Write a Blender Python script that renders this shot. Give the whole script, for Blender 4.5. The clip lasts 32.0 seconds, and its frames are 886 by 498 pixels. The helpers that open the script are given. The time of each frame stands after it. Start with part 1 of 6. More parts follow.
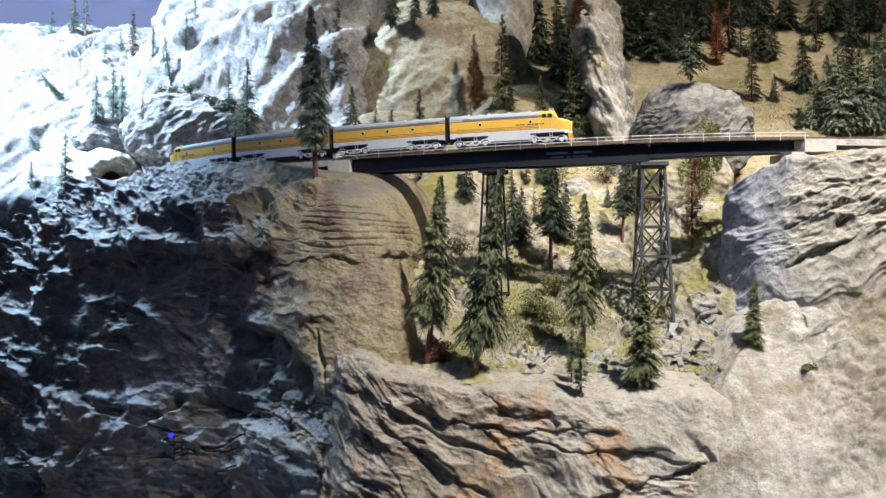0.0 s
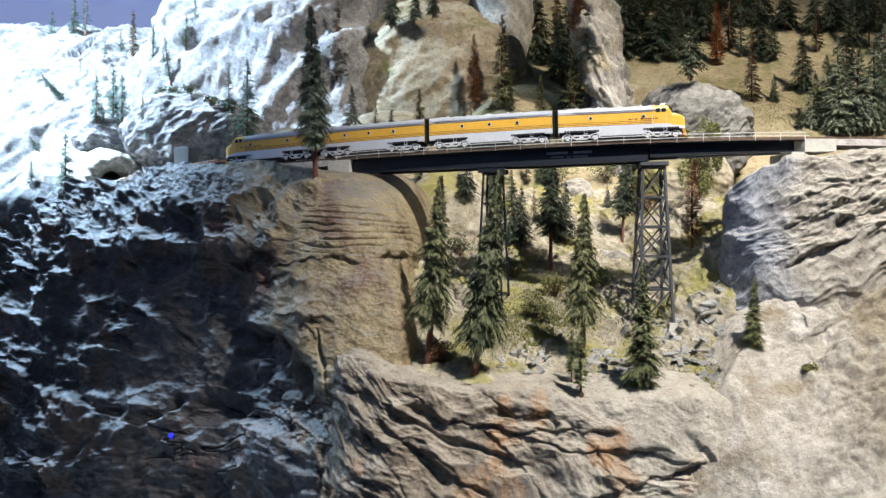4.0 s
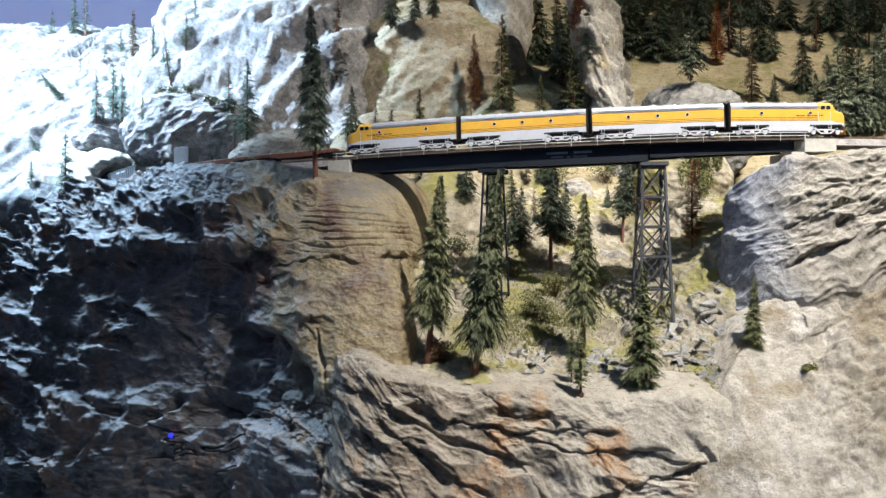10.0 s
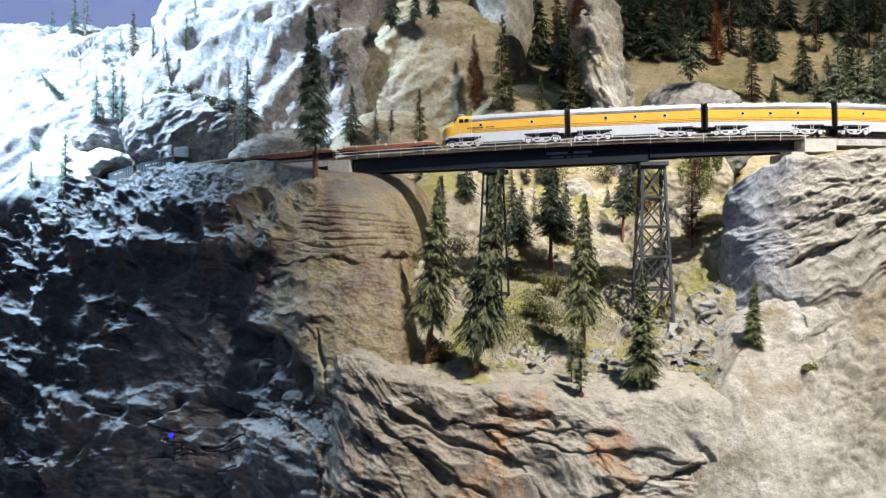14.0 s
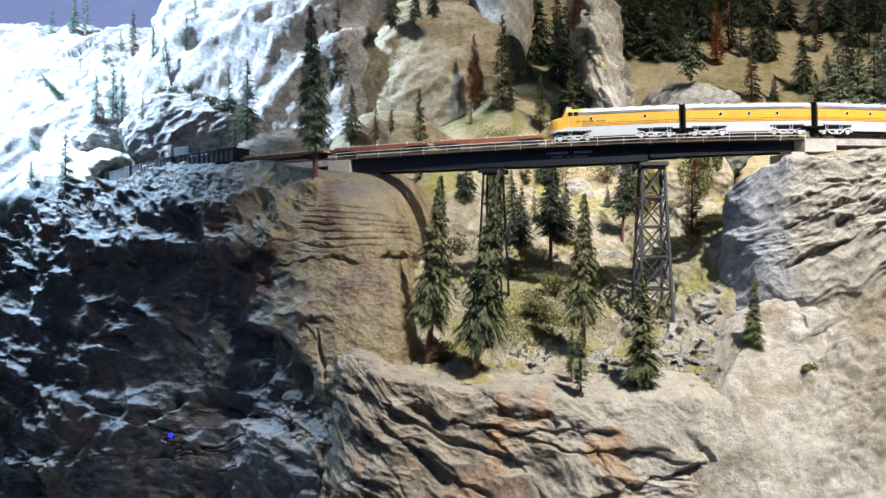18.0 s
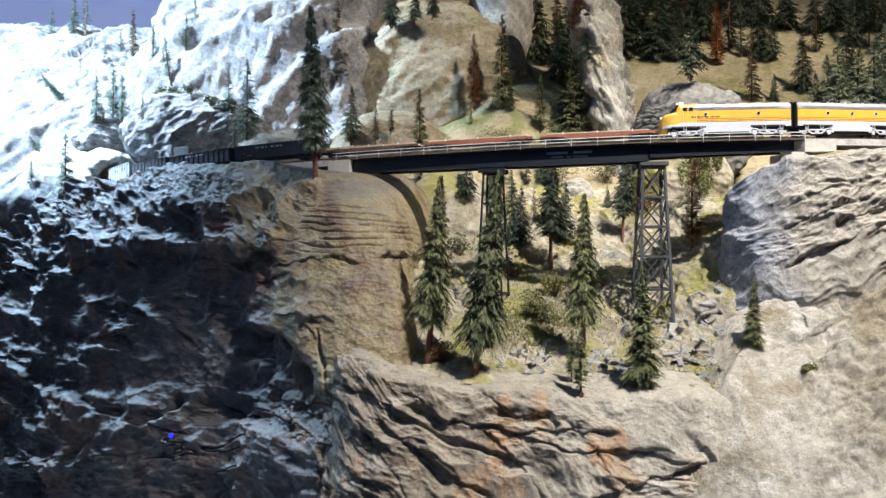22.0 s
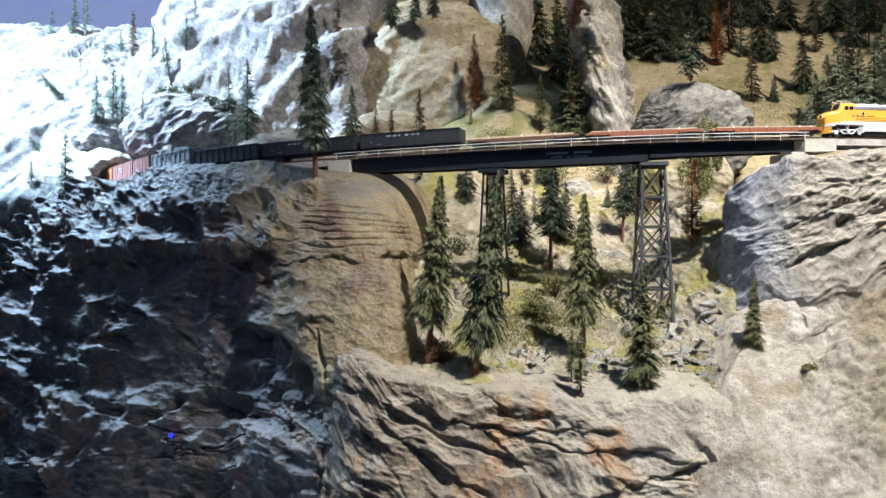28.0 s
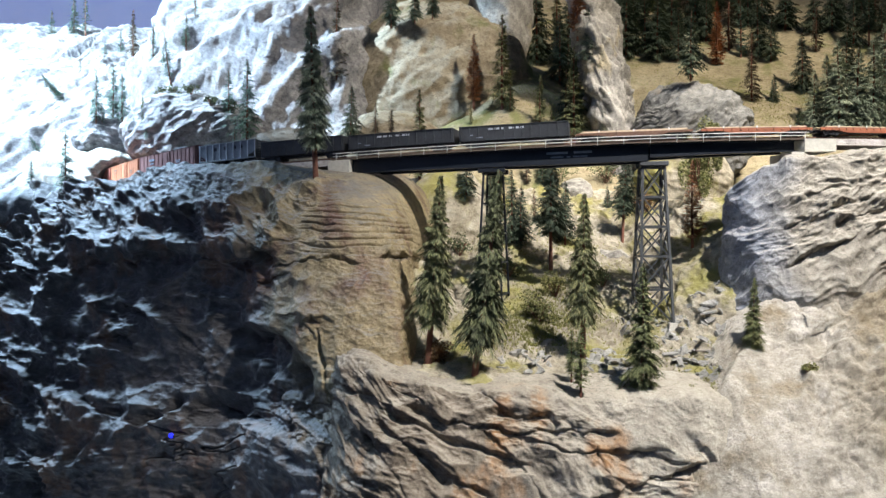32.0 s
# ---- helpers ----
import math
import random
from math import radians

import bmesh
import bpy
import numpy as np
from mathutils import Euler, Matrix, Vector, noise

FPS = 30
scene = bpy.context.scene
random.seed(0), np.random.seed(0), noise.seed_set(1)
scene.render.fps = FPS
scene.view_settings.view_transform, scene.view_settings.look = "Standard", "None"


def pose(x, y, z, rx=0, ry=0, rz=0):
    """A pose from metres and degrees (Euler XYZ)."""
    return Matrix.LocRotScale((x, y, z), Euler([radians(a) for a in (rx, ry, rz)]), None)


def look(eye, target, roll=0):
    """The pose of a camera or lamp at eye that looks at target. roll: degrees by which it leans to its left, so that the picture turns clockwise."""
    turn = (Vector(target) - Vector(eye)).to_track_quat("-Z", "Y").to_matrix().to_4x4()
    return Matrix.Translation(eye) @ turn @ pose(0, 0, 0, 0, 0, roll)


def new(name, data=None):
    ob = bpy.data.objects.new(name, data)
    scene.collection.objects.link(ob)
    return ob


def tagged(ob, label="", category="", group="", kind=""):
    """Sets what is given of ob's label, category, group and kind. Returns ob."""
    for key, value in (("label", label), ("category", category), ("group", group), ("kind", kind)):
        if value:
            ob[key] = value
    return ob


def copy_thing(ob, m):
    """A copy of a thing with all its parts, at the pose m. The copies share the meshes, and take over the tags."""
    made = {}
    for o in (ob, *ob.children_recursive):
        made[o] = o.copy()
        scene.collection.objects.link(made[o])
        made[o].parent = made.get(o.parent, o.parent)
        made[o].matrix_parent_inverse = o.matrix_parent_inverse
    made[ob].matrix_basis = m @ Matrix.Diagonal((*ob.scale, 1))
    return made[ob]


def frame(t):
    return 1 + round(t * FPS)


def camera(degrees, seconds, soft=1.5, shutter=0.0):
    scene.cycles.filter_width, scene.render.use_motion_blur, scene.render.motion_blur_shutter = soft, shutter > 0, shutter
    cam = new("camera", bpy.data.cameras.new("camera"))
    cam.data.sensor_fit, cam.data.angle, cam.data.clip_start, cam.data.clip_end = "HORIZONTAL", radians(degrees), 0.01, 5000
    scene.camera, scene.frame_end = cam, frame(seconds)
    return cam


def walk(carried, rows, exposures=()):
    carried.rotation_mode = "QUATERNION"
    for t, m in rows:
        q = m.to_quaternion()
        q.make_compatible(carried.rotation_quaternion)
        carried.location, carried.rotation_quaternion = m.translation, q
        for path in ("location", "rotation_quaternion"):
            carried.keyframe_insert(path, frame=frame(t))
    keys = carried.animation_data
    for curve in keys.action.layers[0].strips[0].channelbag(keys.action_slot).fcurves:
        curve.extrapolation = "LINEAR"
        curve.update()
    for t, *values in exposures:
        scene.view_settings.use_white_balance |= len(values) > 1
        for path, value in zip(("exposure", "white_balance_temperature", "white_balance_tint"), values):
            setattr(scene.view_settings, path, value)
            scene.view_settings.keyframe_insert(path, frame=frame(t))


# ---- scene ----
EYE = 1.30
cam = camera(60, 32.0, soft=1.4)
walk(cam, [(0.0, look((0, 0, EYE), (0, 2, EYE))), (32.0, look((0, 0, EYE), (0, 2, EYE)))], exposures=[(0.0, 0.0), (32.0, 0.0)])

# ---- light of the exhibit hall ----
world = bpy.data.worlds.new("hall_air")
scene.world = world
world.use_nodes = True
world.node_tree.nodes["Background"].inputs["Color"].default_value = (0.55, 0.68, 1.0, 1)
world.node_tree.nodes["Background"].inputs["Strength"].default_value = 0.13


def spot(name, eye, target, watts, colour, degrees, size, blend=0.6):
    data = bpy.data.lights.new(name, "SPOT")
    data.energy, data.color, data.spot_size, data.shadow_soft_size, data.spot_blend = watts, colour, radians(degrees), size, blend
    ob = new(name, data)
    ob.matrix_world = look(eye, target)
    return ob


spot("key_spotlight", (0.85, 0.08, 3.25), (0.62, 1.15, 1.22), 515, (1.0, 0.975, 0.96), 50, 0.03, 0.65)
spot("hill_spotlight", (1.45, 0.35, 3.55), (0.50, 2.22, 1.90), 420, (1.0, 0.92, 0.79), 50, 0.03, 0.7)
spot("cold_spotlight", (-2.00, 1.35, 2.90), (-1.15, 2.35, 1.85), 1450, (0.57, 0.775, 1.0), 65, 0.03, 0.4)
# unseen fill spot, added to brighten the bluff's top and left
spot("cold_side_spotlight", (-1.35, 1.76, 2.50), (-0.88, 1.44, 1.36), 480, (0.50, 0.73, 1.0), 44, 0.14, 0.7)
# unseen bluish area light, added as fill for the dark rock
hall = bpy.data.lights.new("hall_lamp", "AREA")
hall.energy, hall.color, hall.size = 9, (0.36, 0.62, 1.0), 1.2
new("hall_lamp", hall).matrix_world = look((-0.7, -0.8, 3.4), (-0.6, 0.6, 1.0))

# ---- materials ----


def material(name, rough=0.8, metal=0.0, colour=(0.5, 0.5, 0.5)):
    m = bpy.data.materials.new(name)
    m.use_nodes = True
    b = m.node_tree.nodes["Principled BSDF"]
    b.inputs["Base Color"].default_value = (*colour, 1)
    b.inputs["Roughness"].default_value = rough
    b.inputs["Metallic"].default_value = metal
    return m, m.node_tree, b


def node(tree, kind, **values):
    n = tree.nodes.new(kind)
    for key, value in values.items():
        n.inputs[key.replace("_", " ")].default_value = value
    return n


def ramp(tree, fac, stops):
    r = tree.nodes.new("ShaderNodeValToRGB")
    e = r.color_ramp.elements
    while len(e) < len(stops):
        e.new(0.5)
    for slot, (p, c) in zip(e, stops):
        slot.position, slot.color = p, (*c, 1)
    tree.links.new(fac, r.inputs["Fac"])
    return r.outputs["Color"]


def mix(tree, fac, a, b, how="MIX"):
    n = tree.nodes.new("ShaderNodeMix")
    n.data_type, n.blend_type = "RGBA", how
    for socket, value in ((n.inputs[0], fac), (n.inputs[6], a), (n.inputs[7], b)):
        if isinstance(value, bpy.types.NodeSocket):
            tree.links.new(value, socket)
        elif isinstance(value, tuple):
            socket.default_value = (*value, 1)
        else:
            socket.default_value = value
    return n.outputs[2]


def noise_tex(tree, scale, detail=6, rough=0.6, stretch=None, coords=None):
    tc = tree.nodes.new("ShaderNodeNewGeometry")
    out = tc.outputs["Position"] if coords is None else coords
    if stretch:
        mp = tree.nodes.new("ShaderNodeMapping")
        mp.inputs["Scale"].default_value = stretch
        tree.links.new(out, mp.inputs["Vector"])
        out = mp.outputs["Vector"]
    n = node(tree, "ShaderNodeTexNoise", Scale=scale, Detail=detail, Roughness=rough)
    tree.links.new(out, n.inputs["Vector"])
    return n.outputs["Fac"]


def bump(tree, bsdf, height, strength, distance, after=None):
    n = node(tree, "ShaderNodeBump", Strength=strength, Distance=distance)
    tree.links.new(height, n.inputs["Height"])
    if after is not None:
        tree.links.new(after, n.inputs["Normal"])
    tree.links.new(n.outputs["Normal"], bsdf.inputs["Normal"])
    return n.outputs["Normal"]


def rock_material(name, dark, mid, light, stain=None, stain_cover=0.6, dust=None, rough=0.85, second=None, split=None, lumps=0.45, wash=0.6, pit=0.7):
    """Painted plaster rock: washes of colour, stains, grit, fine cracks; dust on what faces up. second: other colours past the split in x."""
    m, t, b = material(name, rough)
    big = noise_tex(t, 7, 8, 0.62)
    fine = noise_tex(t, 60, 8, 0.7)
    tone = mix(t, 0.45, mix(t, 0.45, big, noise_tex(t, 24, 6, 0.6)), fine)
    col = ramp(t, tone, [(0.38, dark), (0.5, mid), (0.61, light)])
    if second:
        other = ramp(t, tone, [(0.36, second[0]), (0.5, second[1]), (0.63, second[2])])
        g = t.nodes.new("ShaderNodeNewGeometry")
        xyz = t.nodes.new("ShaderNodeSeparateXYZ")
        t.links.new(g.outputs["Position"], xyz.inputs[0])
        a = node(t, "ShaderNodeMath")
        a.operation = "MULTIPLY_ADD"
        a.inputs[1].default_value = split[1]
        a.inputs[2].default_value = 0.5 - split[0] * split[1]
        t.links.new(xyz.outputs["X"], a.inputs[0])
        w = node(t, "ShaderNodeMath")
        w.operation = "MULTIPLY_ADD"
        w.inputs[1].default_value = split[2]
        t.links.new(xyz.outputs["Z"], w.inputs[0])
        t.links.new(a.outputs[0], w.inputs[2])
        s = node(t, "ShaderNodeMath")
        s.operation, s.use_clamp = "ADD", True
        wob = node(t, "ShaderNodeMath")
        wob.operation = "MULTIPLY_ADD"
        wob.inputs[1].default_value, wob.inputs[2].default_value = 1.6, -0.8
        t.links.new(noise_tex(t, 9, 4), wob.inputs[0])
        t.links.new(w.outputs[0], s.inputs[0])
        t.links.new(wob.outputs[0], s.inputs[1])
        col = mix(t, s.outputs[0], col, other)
    if stain:
        f = ramp(t, noise_tex(t, 11, 5, 0.6, (1, 1, 0.55)), [(stain_cover, (0, 0, 0)), (stain_cover + 0.12, (1, 1, 1))])
        col = mix(t, f, col, stain)
    if dust:
        g = t.nodes.new("ShaderNodeNewGeometry")
        xyz = t.nodes.new("ShaderNodeSeparateXYZ")
        t.links.new(g.outputs["Normal"], xyz.inputs[0])
        f = ramp(t, xyz.outputs["Z"], [(0.45, (0, 0, 0)), (0.85, (0.75, 0.75, 0.75))])
        f2 = mix(t, 1.0, f, ramp(t, noise_tex(t, 22, 6), [(0.35, (0.25, 0.25, 0.25)), (0.6, (1, 1, 1))]), "MULTIPLY")
        col = mix(t, f2, col, dust)
    grit = ramp(t, noise_tex(t, 340, 3, 0.7), [(0.3, (0.80, 0.80, 0.80)), (0.62, (1.07, 1.07, 1.07))])
    col = mix(t, 1.0, col, grit, "MULTIPLY")
    pits = ramp(t, noise_tex(t, 105, 4, 0.6, (1, 1, 1.5)), [(0.33, (0.42, 0.40, 0.38)), (0.43, (1, 1, 1))])
    col = mix(t, pit, col, pits, "MULTIPLY")
    seams = ramp(t, noise_tex(t, 20, 9, 0.7, (0.8, 0.8, 2.2)), [(0.484, (1, 1, 1)), (0.497, (0.45, 0.43, 0.40)), (0.51, (1, 1, 1))])
    col = mix(t, wash, col, seams, "MULTIPLY")
    t.links.new(col, b.inputs["Base Color"])
    first = bump(t, b, noise_tex(t, 45, 9, 0.72), lumps, 0.012)
    bump(t, b, noise_tex(t, 190, 5, 0.65), 0.35, 0.003, first)
    return m


def paint(name, colour, rough=0.5, metal=0.0, dirt=0.25, scale=55, bumpy=0.0):
    """A painted or plastic surface with faint grime at two scales."""
    m, t, b = material(name, rough, metal, colour)
    f = mix(t, 0.5, noise_tex(t, scale, 6), noise_tex(t, scale * 7, 4))
    lo = tuple(c * (1 - dirt) for c in colour)
    hi = tuple(min(1, c * (1 + dirt * 0.5)) for c in colour)
    t.links.new(ramp(t, f, [(0.38, lo), (0.6, hi)]), b.inputs["Base Color"])
    r = ramp(t, f, [(0.35, (min(1, rough + 0.15),) * 3), (0.65, (rough,) * 3)])
    t.links.new(r, b.inputs["Roughness"])
    if bumpy:
        bump(t, b, noise_tex(t, scale * 5, 4), 0.5, bumpy)
    return m


# dark side: dark rock paint with the overhang's shade mixed in; tan past the split
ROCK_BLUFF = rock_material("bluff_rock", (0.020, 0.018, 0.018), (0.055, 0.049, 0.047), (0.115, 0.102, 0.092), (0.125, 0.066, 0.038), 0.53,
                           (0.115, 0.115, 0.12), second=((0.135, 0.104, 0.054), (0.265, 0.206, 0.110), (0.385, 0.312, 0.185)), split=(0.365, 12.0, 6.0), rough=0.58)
ROCK_LEDGE = rock_material("ledge_rock", (0.060, 0.046, 0.033), (0.150, 0.118, 0.084), (0.26, 0.217, 0.163), (0.33, 0.18, 0.08), 0.58, (0.36, 0.32, 0.25),
                           second=((0.22, 0.19, 0.15), (0.40, 0.36, 0.29), (0.55, 0.51, 0.43)), split=(0.12, 5.0, 0.0))
# blue-grey shade of the left face is put into the colour; cream past the split
ROCK_PALE = rock_material("pale_rock", (0.15, 0.16, 0.19), (0.27, 0.29, 0.33), (0.42, 0.43, 0.46), (0.33, 0.31, 0.28), 0.62, (0.45, 0.41, 0.34),
                          second=((0.165, 0.145, 0.115), (0.30, 0.268, 0.215), (0.42, 0.38, 0.315)), split=(0.485, 14.0, 0.0), lumps=0.4)
ROCK_GREY = rock_material("grey_rock", (0.13, 0.12, 0.105), (0.26, 0.24, 0.21), (0.40, 0.37, 0.325), (0.36, 0.30, 0.19), 0.57, (0.46, 0.43, 0.36))
ROCK_BLUE = rock_material("blue_grey_rock", (0.085, 0.085, 0.10), (0.235, 0.228, 0.232), (0.44, 0.42, 0.41), (0.19, 0.165, 0.145), 0.60, (0.55, 0.53, 0.5), lumps=1.0)
SOIL = rock_material("sandy_soil", (0.15, 0.127, 0.086), (0.30, 0.26, 0.185), (0.46, 0.415, 0.325), (0.25, 0.225, 0.07), 0.48, pit=0.4)
SAND = rock_material("sand_slope", (0.28, 0.245, 0.19), (0.46, 0.415, 0.34), (0.60, 0.56, 0.49), (0.27, 0.215, 0.135), 0.54, lumps=0.8, wash=0.5, pit=0.3,
                     second=((0.11, 0.085, 0.055), (0.26, 0.213, 0.145), (0.45, 0.40, 0.315)), split=(0.54, 12.0, 0.0))
GRASS = rock_material("dry_grass_soil", (0.19, 0.155, 0.085), (0.30, 0.245, 0.145), (0.39, 0.33, 0.21), (0.17, 0.165, 0.06), 0.52)
TAN_ROCK = rock_material("tan_rock", (0.14, 0.11, 0.072), (0.25, 0.205, 0.14), (0.37, 0.315, 0.225), (0.13, 0.14, 0.04), 0.56, (0.30, 0.26, 0.17), lumps=0.6)
ROCK_WORN = rock_material("weathered_rock", (0.055, 0.053, 0.049), (0.125, 0.12, 0.108), (0.21, 0.20, 0.18), (0.20, 0.15, 0.09), 0.62)
STEEL = paint("bridge_steel", (0.009, 0.013, 0.021), 0.42, 0.1, 0.35)
GREY_STEEL = paint("tower_steel", (0.065, 0.068, 0.072), 0.55, 0.1, 0.35)
RAILING = paint("railing_paint", (0.62, 0.60, 0.56), 0.6, 0, 0.25)
CONCRETE = paint("concrete", (0.50, 0.48, 0.42), 0.9, 0, 0.18, 30, 0.001)
TIMBER = paint("tie_timber", (0.13, 0.10, 0.075), 0.9, 0, 0.3)
RAIL_STEEL = paint("rail_steel", (0.22, 0.13, 0.09), 0.5, 0.6, 0.3)
BALLAST = rock_material("ballast", (0.15, 0.13, 0.12), (0.30, 0.27, 0.25), (0.44, 0.41, 0.38))
FADED = paint("faded_lettering", (0.20, 0.23, 0.27), 0.6, 0, 0.4)

# ---- meshes from grids ----


CHANCE = np.random.default_rng(5).uniform(-1, 1, 65536)


def corners(i, seed):
    """Chance indices of the eight lattice corners about each cell."""
    axes = [((i[:, k] * m), (i[:, k] * m + m)) for k, m in enumerate((73856093, 19349663, 83492791))]
    for dx in (0, 1):
        for dy in (0, 1):
            plane = axes[0][dx] ^ axes[1][dy] ^ (seed * 9176741)
            for dz in (0, 1):
                h = plane ^ axes[2][dz]
                yield dx, dy, dz, (h ^ (h >> 16)) & 65535


def vnoise(p, seed=0):
    """Smooth noise in -1 to 1 at the rows of p."""
    i = np.floor(p).astype(np.int64)
    f = p - i
    f = f * f * f * (f * (f * 6 - 15) + 10)
    g = 1 - f
    out = 0.0
    for dx, dy, dz, h in corners(i, seed):
        out = out + (f if dx else g)[:, 0] * (f if dy else g)[:, 1] * (f if dz else g)[:, 2] * CHANCE[h]
    return out


def fbm(p, octaves, seed=0, ridged=False):
    out, amp, total = 0.0, 1.0, 0.0
    for k in range(octaves):
        n = vnoise(p * (2.03 ** k) + 17.3 * k, seed + k)
        out = out + amp * ((1 - 2 * np.abs(n)) if ridged else n)
        total += amp
        amp *= 0.52
    return out / total


def chips(p, seed, hollow=1.5):
    """Scoops that meet in sharp edges, as on struck rock: about -0.5 to 0.5."""
    i0 = np.floor(p - 0.5).astype(np.int64)
    f = p - i0 - 0.5
    out = np.full(len(p), 9.0)
    for dx, dy, dz, h in corners(i0, seed):
        a, b, c, d = CHANCE[h], CHANCE[h ^ 21587], CHANCE[h ^ 40503], CHANCE[h ^ 60139]
        ox, oy, oz = f[:, 0] - dx - 0.36 * a, f[:, 1] - dy - 0.36 * b, f[:, 2] - dz - 0.36 * c
        v = 0.40 * d + 0.6 * (ox * (a * b + c) + oy * (b * c - d) + oz * (0.35 + d * a - b)) + hollow * (ox * ox + oy * oy + oz * oz)
        out = np.minimum(out, v)
    return out - 0.12


def bedded(p, size, lean, flat):
    """Places turned into a leaning bed, in units of a block."""
    z = Vector(lean).normalized()
    x = Vector((1, 0, 0)).cross(z).normalized()
    turn = np.array(Matrix((x, z.cross(x), z)))
    return (p @ turn.T) / size / np.array((1.25, 1.0, flat))


def rock_relief(p, size, seed, blocks=0.5, lean=(0.15, 0.1, 1.0), ridge=0.2, flat=0.6):
    """How far rock stands out, about -1 to 1: broad lumps, chipped faces at three sizes along a leaning bed, and open joints."""
    q = p / size
    warp = np.stack([fbm(q * 0.9 + 5, 2, seed + 31), fbm(q * 0.9 + 9, 2, seed + 47), fbm(q * 0.9 + 13, 2, seed + 59)], 1)
    out = 0.62 * fbm(q * 0.75 + 0.3 * warp, 3, seed)
    b = bedded(p + 0.20 * size * warp, size * 0.62, lean, flat)
    rough = np.clip(0.55 + 1.1 * fbm(q * 0.5 + 3, 2, seed + 71), 0.12, 1.0)
    out = out + blocks * (1.05 * chips(b, seed + 300) + rough * (0.62 * chips(b * 2.1 + 4, seed + 320) + 0.34 * chips(b * 4.7 + 9, seed + 340)))
    joint = np.abs(fbm(b * np.array((0.5, 0.5, 0.8)) + 0.4 * warp, 4, seed + 360))
    return out - ridge * np.clip(1 - joint / 0.035, 0, 1) * np.clip(2.2 * fbm(q * 0.6 + 21, 2, seed + 380) + 0.2, 0, 1)


def near_line(x, z, points):
    """Distance from a line of places in x and z, and how far above it."""
    best, over = np.full(len(x), 9.0), np.zeros(len(x))
    for (x0, z0), (x1, z1) in zip(points, points[1:]):
        ux, uz = x1 - x0, z1 - z0
        ll = ux * ux + uz * uz
        t = np.clip(((x - x0) * ux + (z - z0) * uz) / ll, 0, 1)
        dx, dz = x - x0 - t * ux, z - z0 - t * uz
        d = np.hypot(dx, dz)
        side = (ux * dz - uz * dx) / ll ** 0.5 * (1 if ux >= 0 else -1)
        near = d < best
        best, over = np.where(near, d, best), np.where(near, side, over)
    return best, over


def cracks(p, lines, seed):
    """Metres by which cracks (line, width, depth, how far the upper lip stands out) push rock in or out."""
    wx = p[:, 0] + 0.006 * fbm(p / 0.03, 3, seed) + 0.0016 * fbm(p / 0.006, 2, seed + 9)
    wz = p[:, 2] + 0.006 * fbm(p / 0.03 + 7, 3, seed + 3) + 0.0016 * fbm(p / 0.006, 2, seed + 13)
    jag = chips(p / 0.017, seed + 21)
    wx, wz = wx + 0.003 * jag, wz - 0.0035 * jag
    vary = np.clip(0.70 + 1.2 * fbm(p / 0.035 + 2, 2, seed + 5), 0.05, 1.5)
    h = np.zeros(len(p))
    for line, width, depth, lip in lines:
        d, over = near_line(wx, wz, line)
        fade = np.exp(-(d / (width * 5)) ** 2)
        h = h - depth * vary * np.clip(1 - d / (width * vary), 0, 1) ** 0.7
        if lip:
            h = h + lip * vary * np.tanh(over / (width * 0.8)) * fade
    return h


def sheet(name, grid, mat, closed=False):
    """A mesh from a grid of places (rows, columns, 3)."""
    n, m = grid.shape[:2]
    idx = np.arange(n * m).reshape(n, m)
    if closed:
        idx = np.concatenate([idx, idx[:, :1]], 1)
    quads = np.stack([idx[:-1, :-1], idx[:-1, 1:], idx[1:, 1:], idx[1:, :-1]], -1).reshape(-1, 4)
    me = bpy.data.meshes.new(name)
    me.vertices.add(n * m)
    me.vertices.foreach_set("co", grid.reshape(-1).astype(np.float32))
    me.loops.add(quads.size)
    me.loops.foreach_set("vertex_index", quads.reshape(-1).astype(np.int32))
    me.polygons.add(len(quads))
    me.polygons.foreach_set("loop_start", np.arange(0, quads.size, 4, dtype=np.int32))
    me.polygons.foreach_set("use_smooth", np.ones(len(quads), dtype=bool))
    me.update()
    me.materials.append(mat)
    return new(name, me)


def normals(grid, closed=False):
    du = np.gradient(grid, axis=0)
    dv = (np.roll(grid, -1, 1) - np.roll(grid, 1, 1)) if closed else np.gradient(grid, axis=1)
    n = np.cross(du, dv)
    return n / np.maximum(np.linalg.norm(n, axis=2, keepdims=True), 1e-9)


def spline(points, at):
    """Catmull-Rom through the rows of points, at parameters 0 to 1."""
    p = np.asarray(points, float)
    p = np.concatenate([[2 * p[0] - p[1]], p, [2 * p[-1] - p[-2]]])
    t = np.clip(at, 0, 1) * (len(p) - 3)
    i = np.minimum(t.astype(int), len(p) - 4)
    f = (t - i)[:, None]
    a, b, c, d = p[i], p[i + 1], p[i + 2], p[i + 3]
    return 0.5 * (2 * b + (c - a) * f + (2 * a - 5 * b + 4 * c - d) * f ** 2 + (3 * b - a - 3 * c + d) * f ** 3)


# ---- the line of the track ----
BEND_AT = (-2.6, -2.2, -1.6, -1.2, -0.9, -0.6, -0.3, 0.0, 0.25, 0.5, 0.8, 1.3, 2.2)
BEND = (-75, -74.7, -67.6, -60.3, -52.5, -42.1, -23.5, -16.3, -8.9, 4.2, 22.6, 30.0, 30.0)
SPEED = 0.04324
_s = np.linspace(-2.6, 2.2, 4801)
_t = np.convolve(np.pad(np.radians(np.interp(_s, BEND_AT, BEND)), 60, "edge"), np.ones(121) / 121, "valid")
_x = np.concatenate([[0], np.cumsum(np.cos(_t[1:]) * 0.001)])
